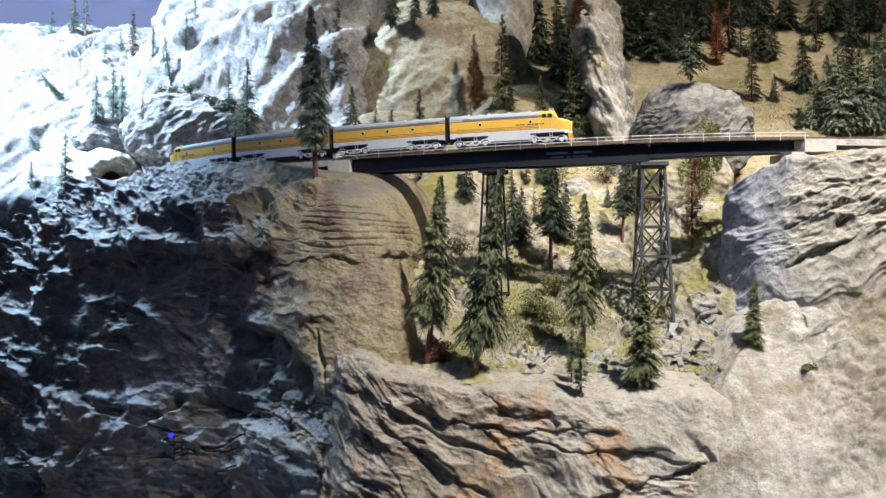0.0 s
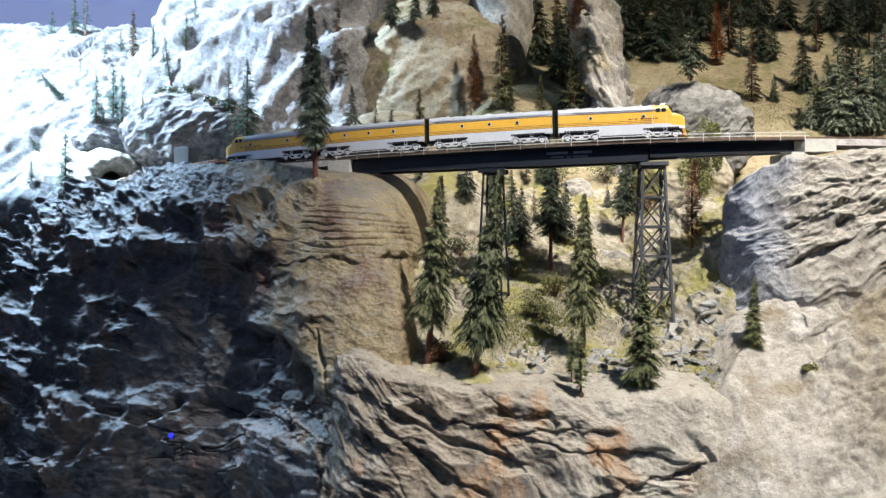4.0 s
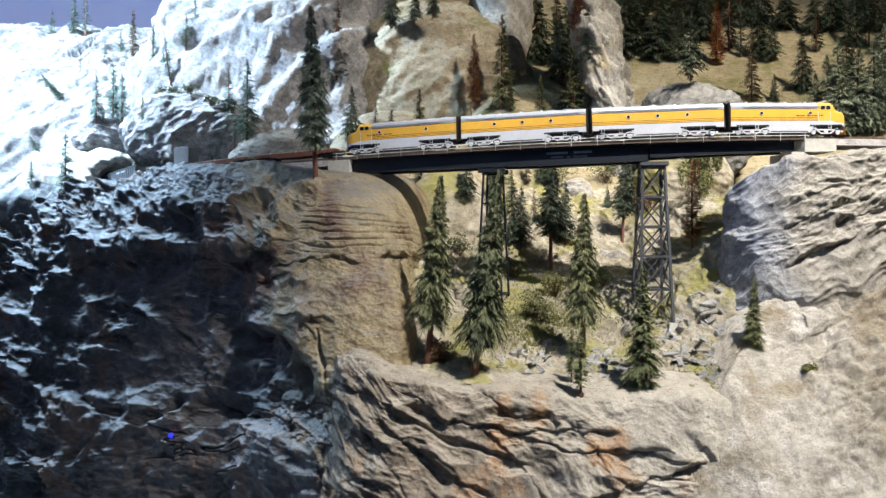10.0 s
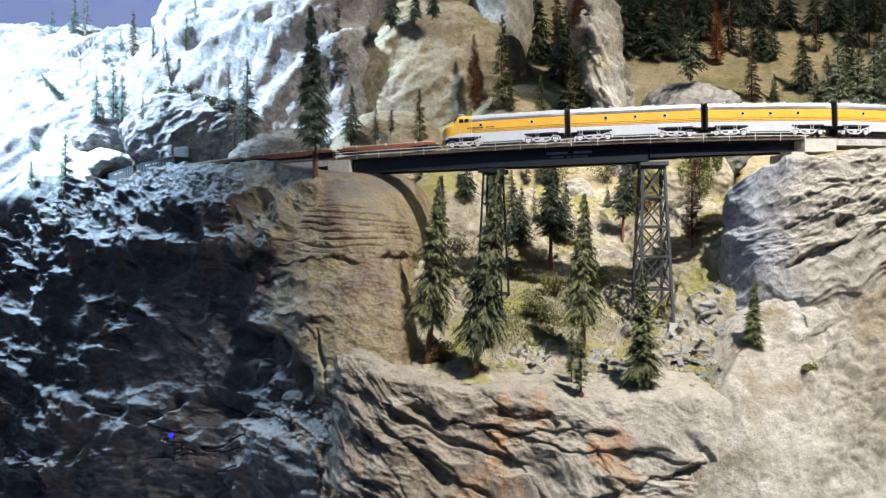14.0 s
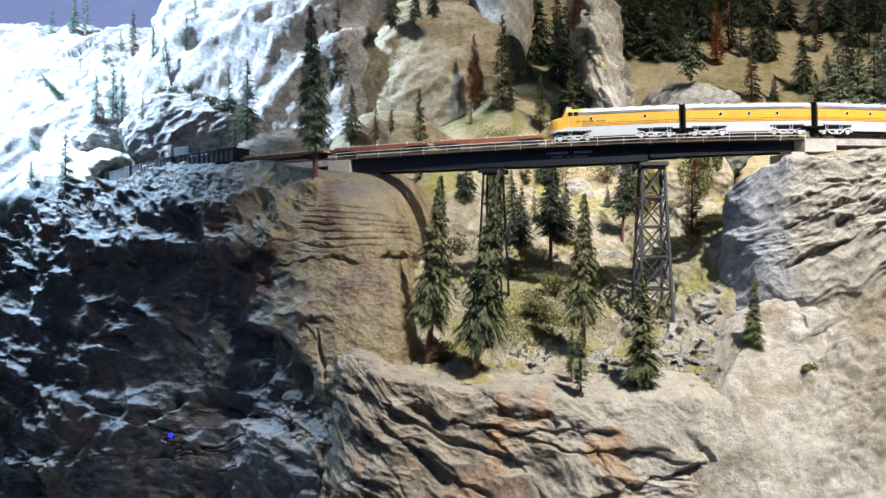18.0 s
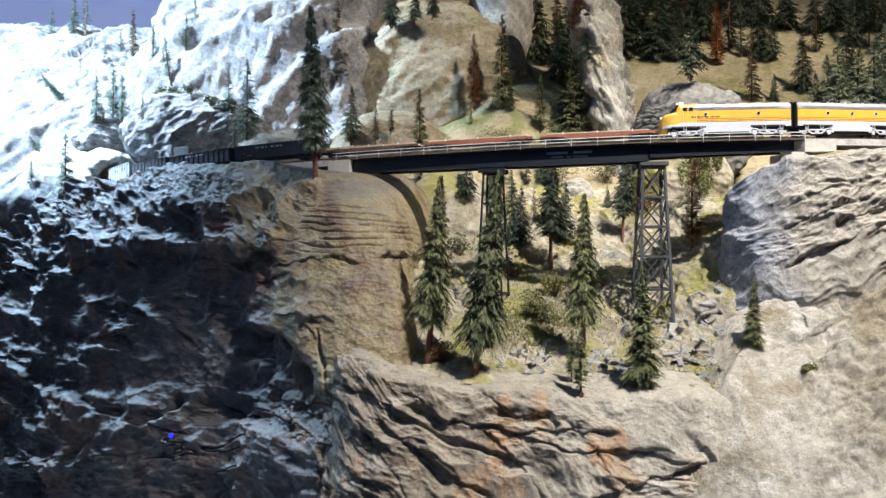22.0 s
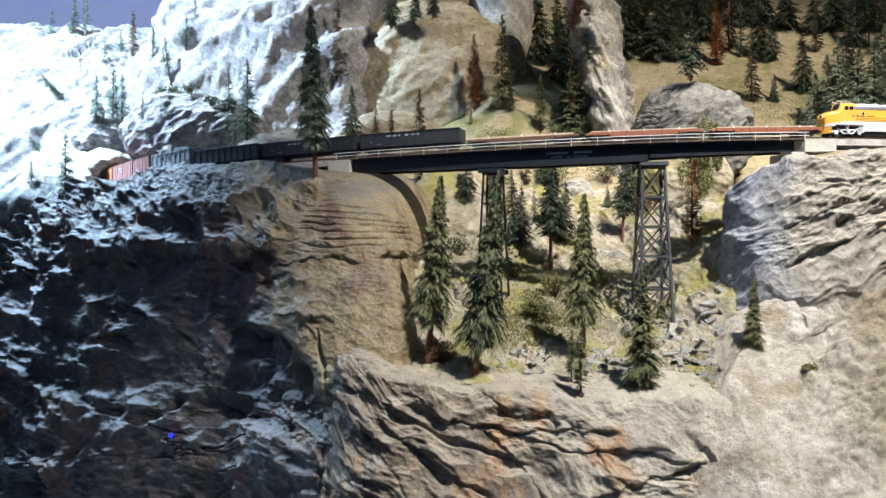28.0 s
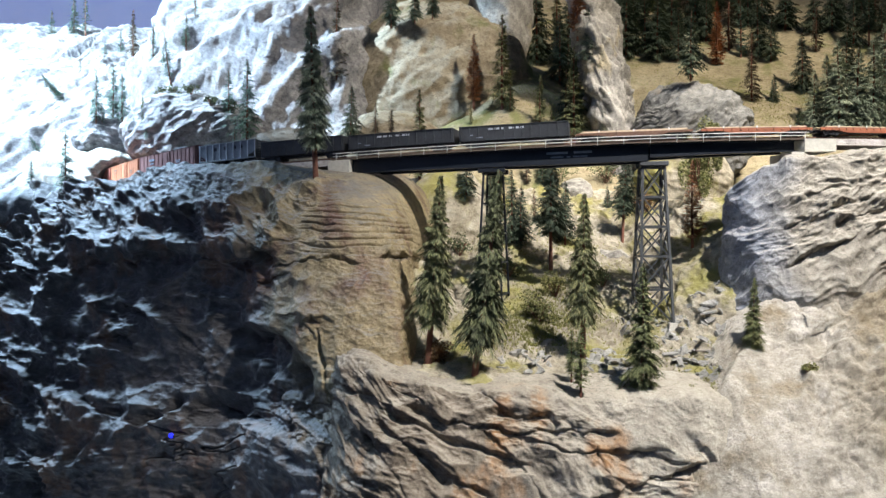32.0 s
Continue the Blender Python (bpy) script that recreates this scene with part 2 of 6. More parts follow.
_y = np.concatenate([[0], np.cumsum(np.sin(_t[1:]) * 0.001)])
_x, _y = _x - _x[2600], _y - _y[2600] + 1.271


def track_z(s):
    return EYE + 0.162 + 0.02504 * np.clip(s, -1.2, 0.9)


def track(s, side=0.0, up=0.0):
    """A place on the track: metres along it, to its far side, and above the rails."""
    x, y, t = np.interp(s, _s, _x), np.interp(s, _s, _y), np.interp(s, _s, _t)
    return Vector((x - side * np.sin(t), y + side * np.cos(t), track_z(s) + up))


def clear_track(grid, first=-0.97, last=2.1, width=0.040, low=0.013, high=0.16):
    """Cuts the bed of the track into a sheet of ground."""
    g = grid.reshape(-1, 3)
    near = np.where((g[:, 2] > 1.42) & (g[:, 2] < 2.4) & (g[:, 1] < 2.3))[0]
    ss = np.arange(first, last, 0.01)
    tx, ty, tz = np.interp(ss, _s, _x), np.interp(ss, _s, _y), track_z(ss)
    for part_of in np.array_split(near, max(1, len(near) // 20000)):
        if len(part_of) == 0:
            continue
        d = np.hypot(g[part_of, 0][:, None] - tx, g[part_of, 1][:, None] - ty)
        k = d.argmin(1)
        dist, bed = d[np.arange(len(k)), k], tz[k] - low
        top = bed + np.maximum(dist - width - 0.01, 0) * 7
        g[part_of, 2] = np.minimum(g[part_of, 2], top)
    return grid


# ---- terrain ----


def bluff(name, stations, mat, nu, nv, foot, back, relief, top_share=0.25, profile=None):
    """A cliff that follows stations: rim x, y, z, foot x, y, how far it bulges, height behind the rim, overhang. relief gives metres outwards."""
    st = spline(stations, np.linspace(0, 1, nu))
    v = np.concatenate([np.linspace(0, 1, nv), 1 + np.linspace(0, 1, int(nv * top_share) + 1)[1:]])
    grid = np.zeros((nu, len(v), 3))
    rim, base, k, bz = st[:, :3], st[:, 3:5], np.maximum(st[:, 5], 0.4), st[:, 6]
    out = base - rim[:, :2]
    out = out / np.linalg.norm(out, axis=1, keepdims=True)
    for j, t in enumerate(v):
        if t <= 1:
            hang = st[:, 7] * (np.interp(t, *profile) if profile else 0.0)
            grid[:, j, :2] = base + (rim[:, :2] - base) * (t ** k)[:, None] + out * hang[:, None]
            grid[:, j, 2] = foot + (rim[:, 2] - foot) * (1 - (1 - t) ** 1.15)
        else:
            e = t - 1
            grid[:, j, :2] = rim[:, :2] + np.array(back) * e
            grid[:, j, 2] = rim[:, 2] + (bz - rim[:, 2]) * min(1, 1.6 * e) ** 0.7
    n = normals(grid)
    h = relief(grid.reshape(-1, 3)).reshape(nu, len(v), 1)
    share = np.where(v <= 1, 1.0, np.maximum(0.25, 1 - 3 * (v - 1)))
    grid = grid + n * (h * share[None, :, None])
    return tagged(sheet(name, clear_track(grid), mat), kind="structure")


def ground(name, x0, x1, y0, y1, nx, ny, height, mat, size, amount, seed, blocks=0.3, cut=-0.97, ridge=0.1, fine=0.3, extra=None, lean=(0.2, -0.3, 1), flat=0.6):
    """A sheet of ground whose height is a function of x and y."""
    xs, ys = np.meshgrid(np.linspace(x0, x1, nx), np.linspace(y0, y1, ny), indexing="ij")
    grid = np.stack([xs, ys, height(xs, ys)], -1)
    n = normals(grid)
    p = grid.reshape(-1, 3)
    h = rock_relief(p, size, seed, blocks, lean, ridge, flat) + fine * rock_relief(p, size * 0.26, seed + 50, blocks, lean, ridge, flat)
    h = h * amount
    if extra:
        h = h + extra(p)
    grid = grid + n * h.reshape(nx, ny, 1)
    return tagged(sheet(name, clear_track(grid, cut), mat), kind="structure")


def crag(name, centre, radii, mat, seed, size, amount, turn=(0, 0, 0), square=2.4, n=130, blocks=0.5, lean=(0.2, 0.2, 1), ridge=0.2, flat=0.6):
    """A lump of rock: a squared ball, pushed in and out."""
    a, b = np.meshgrid(np.linspace(0.02, np.pi - 0.02, n), np.linspace(0, 2 * np.pi, int(n * 1.5), endpoint=False), indexing="ij")
    d = np.stack([np.sin(a) * np.cos(b), np.sin(a) * np.sin(b), np.cos(a)], -1)
    d = d / (np.abs(d) ** square).sum(-1, keepdims=True) ** (1 / square)
    grid = d * np.array(radii)
    rot = np.array(Euler([radians(x) for x in turn]).to_matrix())
    grid = grid @ rot.T + np.array(centre)
    nn = normals(grid, True)
    p = grid.reshape(-1, 3)
    h = rock_relief(p, size, seed, blocks, lean, ridge, flat) + 0.28 * rock_relief(p, size * 0.3, seed + 50, blocks, lean, ridge, flat)
    grid = grid + nn * h.reshape(*grid.shape[:2], 1) * amount
    return tagged(sheet(name, grid, mat, True), kind="structure")


def ease(a):
    a = np.clip(a, 0, 1)
    return a * a * (3 - 2 * a)


BLUFF_CRACKS = [
    (((-0.594, 1.050), (-0.553, 1.039), (-0.503, 1.022), (-0.474, 1.020), (-0.434, 1.036), (-0.415, 1.051)), 0.005, 0.012, -0.012),
    (((-0.320, 1.041), (-0.278, 1.050), (-0.255, 1.045)), 0.005, 0.010, -0.010),
    (((-0.174, 1.190), (-0.170, 1.176), (-0.161, 1.129), (-0.151, 1.081)), 0.004, 0.010, 0),
    (((-0.178, 1.201), (-0.214, 1.191), (-0.246, 1.175), (-0.287, 1.166)), 0.004, 0.008, 0.007),
    (((-0.241, 1.274), (-0.202, 1.281), (-0.156, 1.287), (-0.122, 1.282), (-0.080, 1.288), (-0.047, 1.286)), 0.0036, 0.016, 0.004),
    (((-0.271, 1.301), (-0.236, 1.314), (-0.193, 1.308)), 0.002, 0.006, 0.003),
    (((-0.297, 1.263), (-0.276, 1.250), (-0.222, 1.261)), 0.003, 0.007, 0.004),
    (((-0.226, 1.201), (-0.202, 1.205), (-0.178, 1.181)), 0.003, 0.008, 0.004),
    (((-0.528, 1.201), (-0.482, 1.188), (-0.453, 1.134)), 0.003, 0.008, 0.004),
    (((-0.428, 1.168), (-0.378, 1.134), (-0.361, 1.068), (-0.303, 1.035)), 0.003, 0.008, 0.004),
    (((-0.578, 1.151), (-0.528, 1.155), (-0.515, 1.134)), 0.003, 0.008, 0.006),
    (((-0.220, 0.991), (-0.212, 1.030), (-0.220, 1.061)), 0.003, 0.008, 0)]


def bluff_relief(p):
    """Torn rubble above, block courses in the recess below, and a smooth face with thin level beds towards the bridge."""
    x, z = p[:, 0], p[:, 2]
    torn = 0.030 * rock_relief(p, 0.105, 3, 0.72, (0.35, -0.2, 1.0), 0.15, 0.55) + 0.006 * rock_relief(p, 0.03, 203, 0.8, (0.35, -0.2, 1.0), 0.0, 0.6)
    course = 0.019 * rock_relief(p, 0.11, 503, 0.75, (0.05, -0.1, 1.0), 0.45, 0.55) + 0.0045 * rock_relief(p, 0.033, 511, 0.8, (0.05, -0.1, 1.0), 0.3, 0.6)
    wob = 0.035 * fbm(p / 0.10, 2, 400)
    low = ease((1.275 + 0.10 * (x + 0.5) + wob - z) / 0.04) * ease((x + 0.66 + wob) / 0.05)
    h = (torn * (1 - low) + course * low) * (1 - 0.5 * ease((z - 1.40) / 0.04)) - 0.006 * ease((z - 1.41) / 0.03)
    quiet = ease((x + 0.285 + 0.25 * np.clip(1.18 - z, 0, 0.2) - 0.75 * np.clip(z - 1.30, 0, 0.12) + wob) / 0.045) * ease((z - 1.09 + wob) / 0.05)
    a = (z + 0.05 * x) / 0.0098 + 1.5 * fbm(p / np.array((0.15, 0.15, 0.05)), 3, 401)
    saw = a - np.floor(a)
    shown = np.clip(1.5 * fbm(p * np.array((9, 9, 34)), 3, 402) + 0.40, 0, 1.2) * ease((z - 1.285) / 0.03) * ease((x + 0.225) / 0.03)
    beds = (0.0024 * saw - 0.0055 * np.clip(1 - np.abs(saw - 0.2) / 0.20, 0, 1)) * shown
    face = 0.006 * fbm(p / 0.07, 3, 410) + 0.0060 * rock_relief(p, 0.05, 411, 0.8, (0.2, 0, 1), 0.2, 0.7) * np.clip(1.1 - ease((x + 0.22) / 0.05) * 0.5, 0, 1)
    h = h * (1 - quiet) + (face + beds) * quiet
    under = ease((1.195 + 0.4 * wob - z) / 0.03) * ease((-0.165 + 0.12 * (1.19 - z) + 2.2 * wob - x) / 0.06) * ease((x + 0.345) / 0.06) * ease((z - 1.01) / 0.10)
    return h + cracks(p, BLUFF_CRACKS, 431) - 0.026 * under * (1 + 0.8 * fbm(p / 0.03, 3, 433))


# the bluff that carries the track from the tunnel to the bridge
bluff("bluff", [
    (-0.800, 2.05, 1.15, -0.800, 1.95, 1.2, 1.20, 0.0),
    (-1.110, 1.78, 1.345, -1.000, 1.58, 1.3, 1.37, 0.0),
    (-1.000, 1.57, 1.392, -0.900, 1.32, 1.4, 1.41, 0.0),
    (-0.800, 1.54, 1.413, -0.720, 1.24, 1.5, 1.425, 0.01),
    (-0.645, 1.48, 1.434, -0.550, 1.15, 1.6, 1.437, 0.042),
    (-0.510, 1.41, 1.452, -0.400, 1.11, 1.7, 1.444, 0.056),
    (-0.359, 1.32, 1.446, -0.290, 1.07, 1.9, 1.440, 0.062),
    (-0.266, 1.27, 1.440, -0.205, 1.030, 2.3, 1.447, 0.010),
    (-0.192, 1.22, 1.416, -0.125, 1.00, 2.5, 1.445, 0.0),
    (-0.126, 1.19, 1.386, -0.080, 1.00, 2.5, 1.44, 0.0),
    (-0.078, 1.19, 1.345, -0.045, 1.00, 2.4, 1.40, 0.0),
    (-0.050, 1.23, 1.290, -0.035, 1.08, 2.0, 1.32, 0.0),
    (-0.045, 1.36, 1.20, -0.035, 1.25, 1.5, 1.22, 0.0)],
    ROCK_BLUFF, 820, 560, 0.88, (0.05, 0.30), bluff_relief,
    profile=((0, 0.25, 0.285, 0.32, 0.50, 0.655, 0.70, 0.80, 0.95, 1), (-1.2, -1.4, -1.43, -1.54, -1.25, -0.8, 0.15, 0.25, 0.0, 0)))

LEDGE_CRACKS = [
    (((0.047, 1.119), (0.079, 1.095), (0.135, 1.091), (0.140, 1.077)), 0.0035, 0.010, 0.008),
    (((-0.030, 1.098), (0.000, 1.086), (0.083, 1.072), (0.140, 1.072), (0.200, 1.072)), 0.003, 0.009, 0.006),
    (((0.112, 1.063), (0.154, 1.047), (0.196, 1.049), (0.260, 1.049)), 0.003, 0.008, 0.006),
    (((0.150, 0.985), (0.223, 1.007), (0.280, 1.025), (0.321, 1.035)), 0.004, 0.009, 0.008),
    (((0.321, 1.051), (0.339, 1.030), (0.368, 1.025), (0.390, 1.035)), 0.005, 0.010, 0.010),
    (((-0.130, 1.160), (-0.093, 1.160), (-0.052, 1.142), (0.000, 1.115), (0.045, 1.112)), 0.004, 0.008, -0.004),
    (((-0.126, 1.119), (-0.093, 1.114), (-0.052, 1.091), (0.000, 1.067), (0.052, 1.053), (0.112, 1.032)), 0.005, 0.010, 0.008),
    (((-0.121, 1.095), (-0.074, 1.077), (-0.028, 1.049), (0.002, 1.021), (0.052, 1.005)), 0.005, 0.010, 0.007),
    (((-0.074, 1.129), (-0.030, 1.108), (0.000, 1.086)), 0.003, 0.008, 0.005),
    (((-0.099, 1.067), (-0.065, 1.032), (-0.044, 0.998)), 0.004, 0.009, 0.005),
    (((0.052, 1.073), (0.101, 1.032), (0.121, 0.998)), 0.003, 0.007, 0.004),
    (((0.191, 1.053), (0.200, 1.018)), 0.0025, 0.006, 0)]


def ledge_relief(p):
    """Rolls of rock that fall away from the bluff and level out, worn to a smooth slab at the far end."""
    x, z = p[:, 0], p[:, 2]
    fall = 0.45 * np.minimum(x, 0.0) + 0.10 * x + 0.022 * fbm(p / 0.08, 2, 610)
    q = np.stack([x + 0.25 * z, p[:, 1], z + fall], 1)
    smooth = ease((x - 0.16 + 0.05 * fbm(p / 0.08, 2, 611)) / 0.10) * ease((z - 1.03 + 0.02 * fbm(p / 0.08, 2, 613)) / 0.03)
    big = 0.015 * rock_relief(q, 0.11, 11, 0.62, (0.02, -0.1, 1.0), 0.5, 0.62)
    small = 0.0042 * rock_relief(q, 0.036, 211, 0.8, (0.02, -0.1, 1.0), 0.3, 0.7)
    h = big * (1 - 0.66 * smooth) + small * (1 - 0.60 * smooth)
    return h + 0.62 * cracks(p, LEDGE_CRACKS, 631) + 0.004 * smooth


# the rock band below the trees
bluff("ledge", [
    (-0.165, 1.14, 1.14, -0.165, 1.06, 1.2, 1.180, 0),
    (-0.152, 1.045, 1.140, -0.155, 1.000, 1.2, 1.185, 0),
    (-0.115, 0.995, 1.143, -0.118, 0.940, 1.2, 1.175, 0),
    (-0.060, 0.972, 1.132, -0.06, 0.91, 1.2, 1.145, 0),
    (0.012, 0.97, 1.122, 0.01, 0.900, 1.2, 1.130, 0),
    (0.083, 0.97, 1.116, 0.08, 0.90, 1.2, 1.130, 0),
    (0.176, 0.97, 1.106, 0.17, 0.90, 1.2, 1.130, 0),
    (0.262, 0.97, 1.108, 0.25, 0.90, 1.2, 1.130, 0),
    (0.335, 0.972, 1.106, 0.325, 0.905, 1.2, 1.130, 0),
    (0.378, 0.980, 1.094, 0.366, 0.925, 1.3, 1.115, 0),
    (0.405, 1.02, 1.06, 0.385, 0.99, 1.3, 1.09, 0)],
    ROCK_LEDGE, 640, 240, 0.88, (0.0, 0.11), ledge_relief)

ABUTMENT_CRACKS = [
    (((0.635, 1.345), (0.564, 1.309), (0.515, 1.293), (0.475, 1.252)), 0.003, 0.007, 0.006),
    (((0.612, 1.374), (0.556, 1.358), (0.499, 1.333)), 0.004, 0.008, 0.005),
    (((0.640, 1.400), (0.590, 1.392), (0.545, 1.398)), 0.004, 0.008, 0.005),
    (((0.640, 1.362), (0.600, 1.350), (0.560, 1.335)), 0.003, 0.007, 0.005),
    (((0.580, 1.388), (0.531, 1.378), (0.491, 1.353)), 0.003, 0.005, 0.003)]


def abutment_relief(p):
    x, z = p[:, 0], p[:, 2]
    q = np.stack([x + 0.1 * z, p[:, 1], z - 0.36 * (x - 0.5) + 0.03 * fbm(p / 0.08, 2, 640)], 1)
    right = ease((x - 0.475 + 0.02 * fbm(p / 0.05, 2, 641)) / 0.05)
    return (0.006 + 0.005 * right) * rock_relief(q, 0.085, 22, 0.85, (0.0, 0.1, 1.0), 0.15, 0.7) + 0.0028 * rock_relief(q, 0.026, 222, 0.8, (0.0, 0.1, 1.0), 0.1, 0.6) + 0.7 * cracks(p, ABUTMENT_CRACKS, 651) * right


# the rock at the far end of the bridge
bluff("abutment_rock", [
    (0.70, 1.62, 1.30, 0.66, 1.52, 1.2, 1.15, 0),
    (0.570, 1.42, 1.31, 0.55, 1.30, 1.2, 1.20, 0),
    (0.492, 1.29, 1.335, 0.470, 1.25, 1.5, 1.36, 0),
    (0.450, 1.21, 1.372, 0.420, 1.19, 1.9, 1.40, 0),
    (0.458, 1.160, 1.406, 0.436, 1.125, 2.2, 1.42, 0),
    (0.500, 1.135, 1.424, 0.475, 1.085, 2.3, 1.445, 0),
    (0.560, 1.120, 1.434, 0.54, 1.065, 2.2, 1.456, 0),
    (0.630, 1.120, 1.440, 0.61, 1.055, 2.0, 1.458, 0),
    (0.730, 1.14, 1.443, 0.70, 1.05, 1.8, 1.46, 0),
    (0.86, 1.18, 1.444, 0.82, 1.02, 1.6, 1.46, 0),
    (1.20, 1.30, 1.446, 1.15, 1.05, 1.5, 1.46, 0),
    (1.85, 1.60, 1.446, 1.85, 1.3, 1.5, 1.46, 0)],
    ROCK_PALE, 640, 320, 1.02, (0.25, 0.30), abutment_relief)


def gully_height(x, y):
    z = np.interp(y, [0.90, 0.97, 1.05, 1.13, 1.35, 1.45, 1.75, 1.90, 2.20, 2.60, 3.4],
                  [1.09, 1.108, 1.128, 1.155, 1.25, 1.30, 1.48, 1.59, 1.76, 2.02, 2.5])
    z = z + 0.10 * np.clip((x - 0.95) / 0.6, 0, 1) * np.clip((y - 1.2) / 0.3, 0, 1)
    z = z + 0.09 * np.exp(-((x - 0.20) / 0.14) ** 2) * np.clip((y - 1.66) / 0.15, 0, 1) * np.clip((2.35 - y) / 0.2, 0, 1)
    z = z + 0.95 * np.clip(x - 0.345, 0, 0.12) * np.clip((y - 1.08) / 0.1, 0, 1) * np.clip((1.6 - y) / 0.2, 0, 1)
    z = z - 0.06 * np.clip((x - 0.38) / 0.05, 0, 1) * np.clip((1.10 - y) / 0.05, 0, 1)
    return z + 0.10 * np.clip((0.02 - x) / 0.15, 0, 1) * np.clip((y - 1.1) / 0.2, 0, 1) * np.clip((1.75 - y) / 0.2, 0, 1)


def sand_height(x, y):
    z = np.interp(y, [0.76, 0.86, 0.93, 0.97, 1.04, 1.09, 1.20], [0.80, 0.955, 1.06, 1.105, 1.158, 1.215, 1.31])
    z = z - 0.9 * np.clip(0.372 + 0.9 * np.clip(y - 1.0, 0, 0.2) - x, 0, 1)
    return z + 0.34 * np.clip(x - 0.50, 0, 1) + 0.010 + 0.006 * np.sin(9 * x + 1)


def scree(p):
    """Gouges that run down the slope towards the sand."""
    q = np.stack([p[:, 0] - 0.8 * p[:, 2], p[:, 1], 0.35 * (p[:, 2] + 0.4 * p[:, 0])], 1)
    steep = 0.25 + 0.75 * ease((p[:, 0] - 0.42) / 0.10)
    return steep * (0.018 * rock_relief(q, 0.07, 655, 0.8, (0, 0, 1), 0.2, 0.8) + 0.0045 * fbm(p / 0.014, 3, 657) - 0.004 * chips(p / 0.018, 659))


ground("sand_slope", 0.30, 1.25, 0.76, 1.20, 620, 320, sand_height, SAND, 0.14, 0.008, 35, 0.35, -0.97, 0.1, 0.3, scree)
ground("gully_slope", -0.085, 0.62, 0.995, 1.66, 360, 300, gully_height, SOIL, 0.09, 0.011, 31, 0.8, fine=0.45)
ground("hillside", -0.35, 2.4, 1.60, 3.6, 330, 260, lambda x, y: gully_height(x, y) - 0.006, GRASS, 0.22, 0.018, 33, 0.3)

# rocks behind the bridge
crag("spire", (-0.030, 2.10, 1.585), (0.290, 0.20, 0.39), TAN_ROCK, 41, 0.19, 0.017, (0, 6, 8), 2.1, 240, 0.55, (-0.7, 0.2, 1.0), 0.3, 0.5)
crag("shoulder_rock", (-0.145, 1.88, 1.44), (0.16, 0.16, 0.20), TAN_ROCK, 43, 0.14, 0.015, (0, 25, 0), 2.2, 150, 0.5)
crag("slab_rib", (0.412, 1.86, 1.64), (0.040, 0.12, 0.44), ROCK_GREY, 45, 0.12, 0.016, (0, -12, -25), 2.6, 200, 0.95, (0.9, 0.1, 0.6), 0.3, 0.4)
crag("upper_rock", (0.17, 2.30, 1.98), (0.09, 0.15, 0.20), ROCK_GREY, 47, 0.11, 0.015, (0, 5, 0), 2.4, 90, 0.6)
crag("outcrop", (0.005, 1.53, 1.33), (0.095, 0.07, 0.125), SOIL, 51, 0.07, 0.008, (0, 10, 0), 2.3, 90, 0.6)
crag("outcrop", (0.295, 1.69, 1.40), (0.040, 0.06, 0.055), ROCK_GREY, 52, 0.06, 0.007, (0, -10, 0), 2.3, 80, 0.6)
crag("outcrop", (0.315, 1.45, 1.265), (0.035, 0.04, 0.035), ROCK_GREY, 53, 0.05, 0.007, (0, 0, 0), 2.3, 70, 0.6)
crag("outcrop", (0.500, 1.60, 1.435), (0.10, 0.06, 0.080), SOIL, 54, 0.07, 0.010, (0, 6, 0), 2.3, 100, 0.6)
crag("outcrop", (-0.035, 1.62, 1.38), (0.055, 0.06, 0.080), ROCK_GREY, 55, 0.07, 0.010, (0, 0, 0), 2.3, 80, 0.6)
crag("grey_boulder", (0.560, 1.74, 1.548), (0.120, 0.13, 0.110), ROCK_WORN, 49, 0.12, 0.015, (0, 14, 0), 2.3, 200, 0.95, (-0.7, 0.1, 1.0), 0.5, 0.35)


def mountain_height(x, y):
    z = np.interp(y, [1.4, 1.60, 1.75, 1.95, 2.3, 2.9, 3.3, 4.0], [1.36, 1.38, 1.40, 1.60, 1.82, 2.13, 2.20, 2.22])
    far = np.interp(y, [1.4, 1.68, 1.82, 2.02, 2.3, 2.9, 3.3, 4.0], [0.80, 1.12, 1.33, 1.43, 1.72, 2.13, 2.20, 2.22])
    z = z + (far - z) * np.clip((-0.86 - x) / 0.10, 0, 1)
    z = z - 12 * np.clip(1.50 - y, 0, 1)
    return z + 0.62 * np.clip((x + 0.95) / 0.55, 0, 1) * np.clip((y - 1.80) / 0.35, 0, 1) * ease((-0.17 - x) / 0.10)


ground("mountain", -3.2, -0.12, 1.44, 3.95, 640, 560, mountain_height, ROCK_BLUE, 0.30, 0.040, 61, 0.8, -1.12, 0.4, 0.22, None, (-0.9, -0.3, 1), 0.36)
crag("cliff", (-0.44, 2.26, 1.80), (0.235, 0.22, 0.46), ROCK_BLUE, 63, 0.22, 0.026, (0, 12, -18), 3.2, 280, 0.8, (-1.6, 0.3, 1), 0.4, 0.32)
crag("knoll", (-0.58, 1.82, 1.56), (0.16, 0.13, 0.10), ROCK_BLUE, 65, 0.15, 0.017, (0, 8, 0), 2.2, 220, 0.7, (-0.5, 0.2, 1), 0.4, 0.36)
crag("mound", (-0.355, 1.68, 1.455), (0.12, 0.10, 0.105), ROCK_GREY, 67, 0.09, 0.008, (0, -12, 0), 2.1, 130, 0.5)
crag("portal_rock", (-0.800, 1.90, 1.560), (0.105, 0.075, 0.050), ROCK_BLUE, 69, 0.06, 0.012, (0, 14, 30), 2.2, 140, 0.7)

# ---- small mesh tools ----


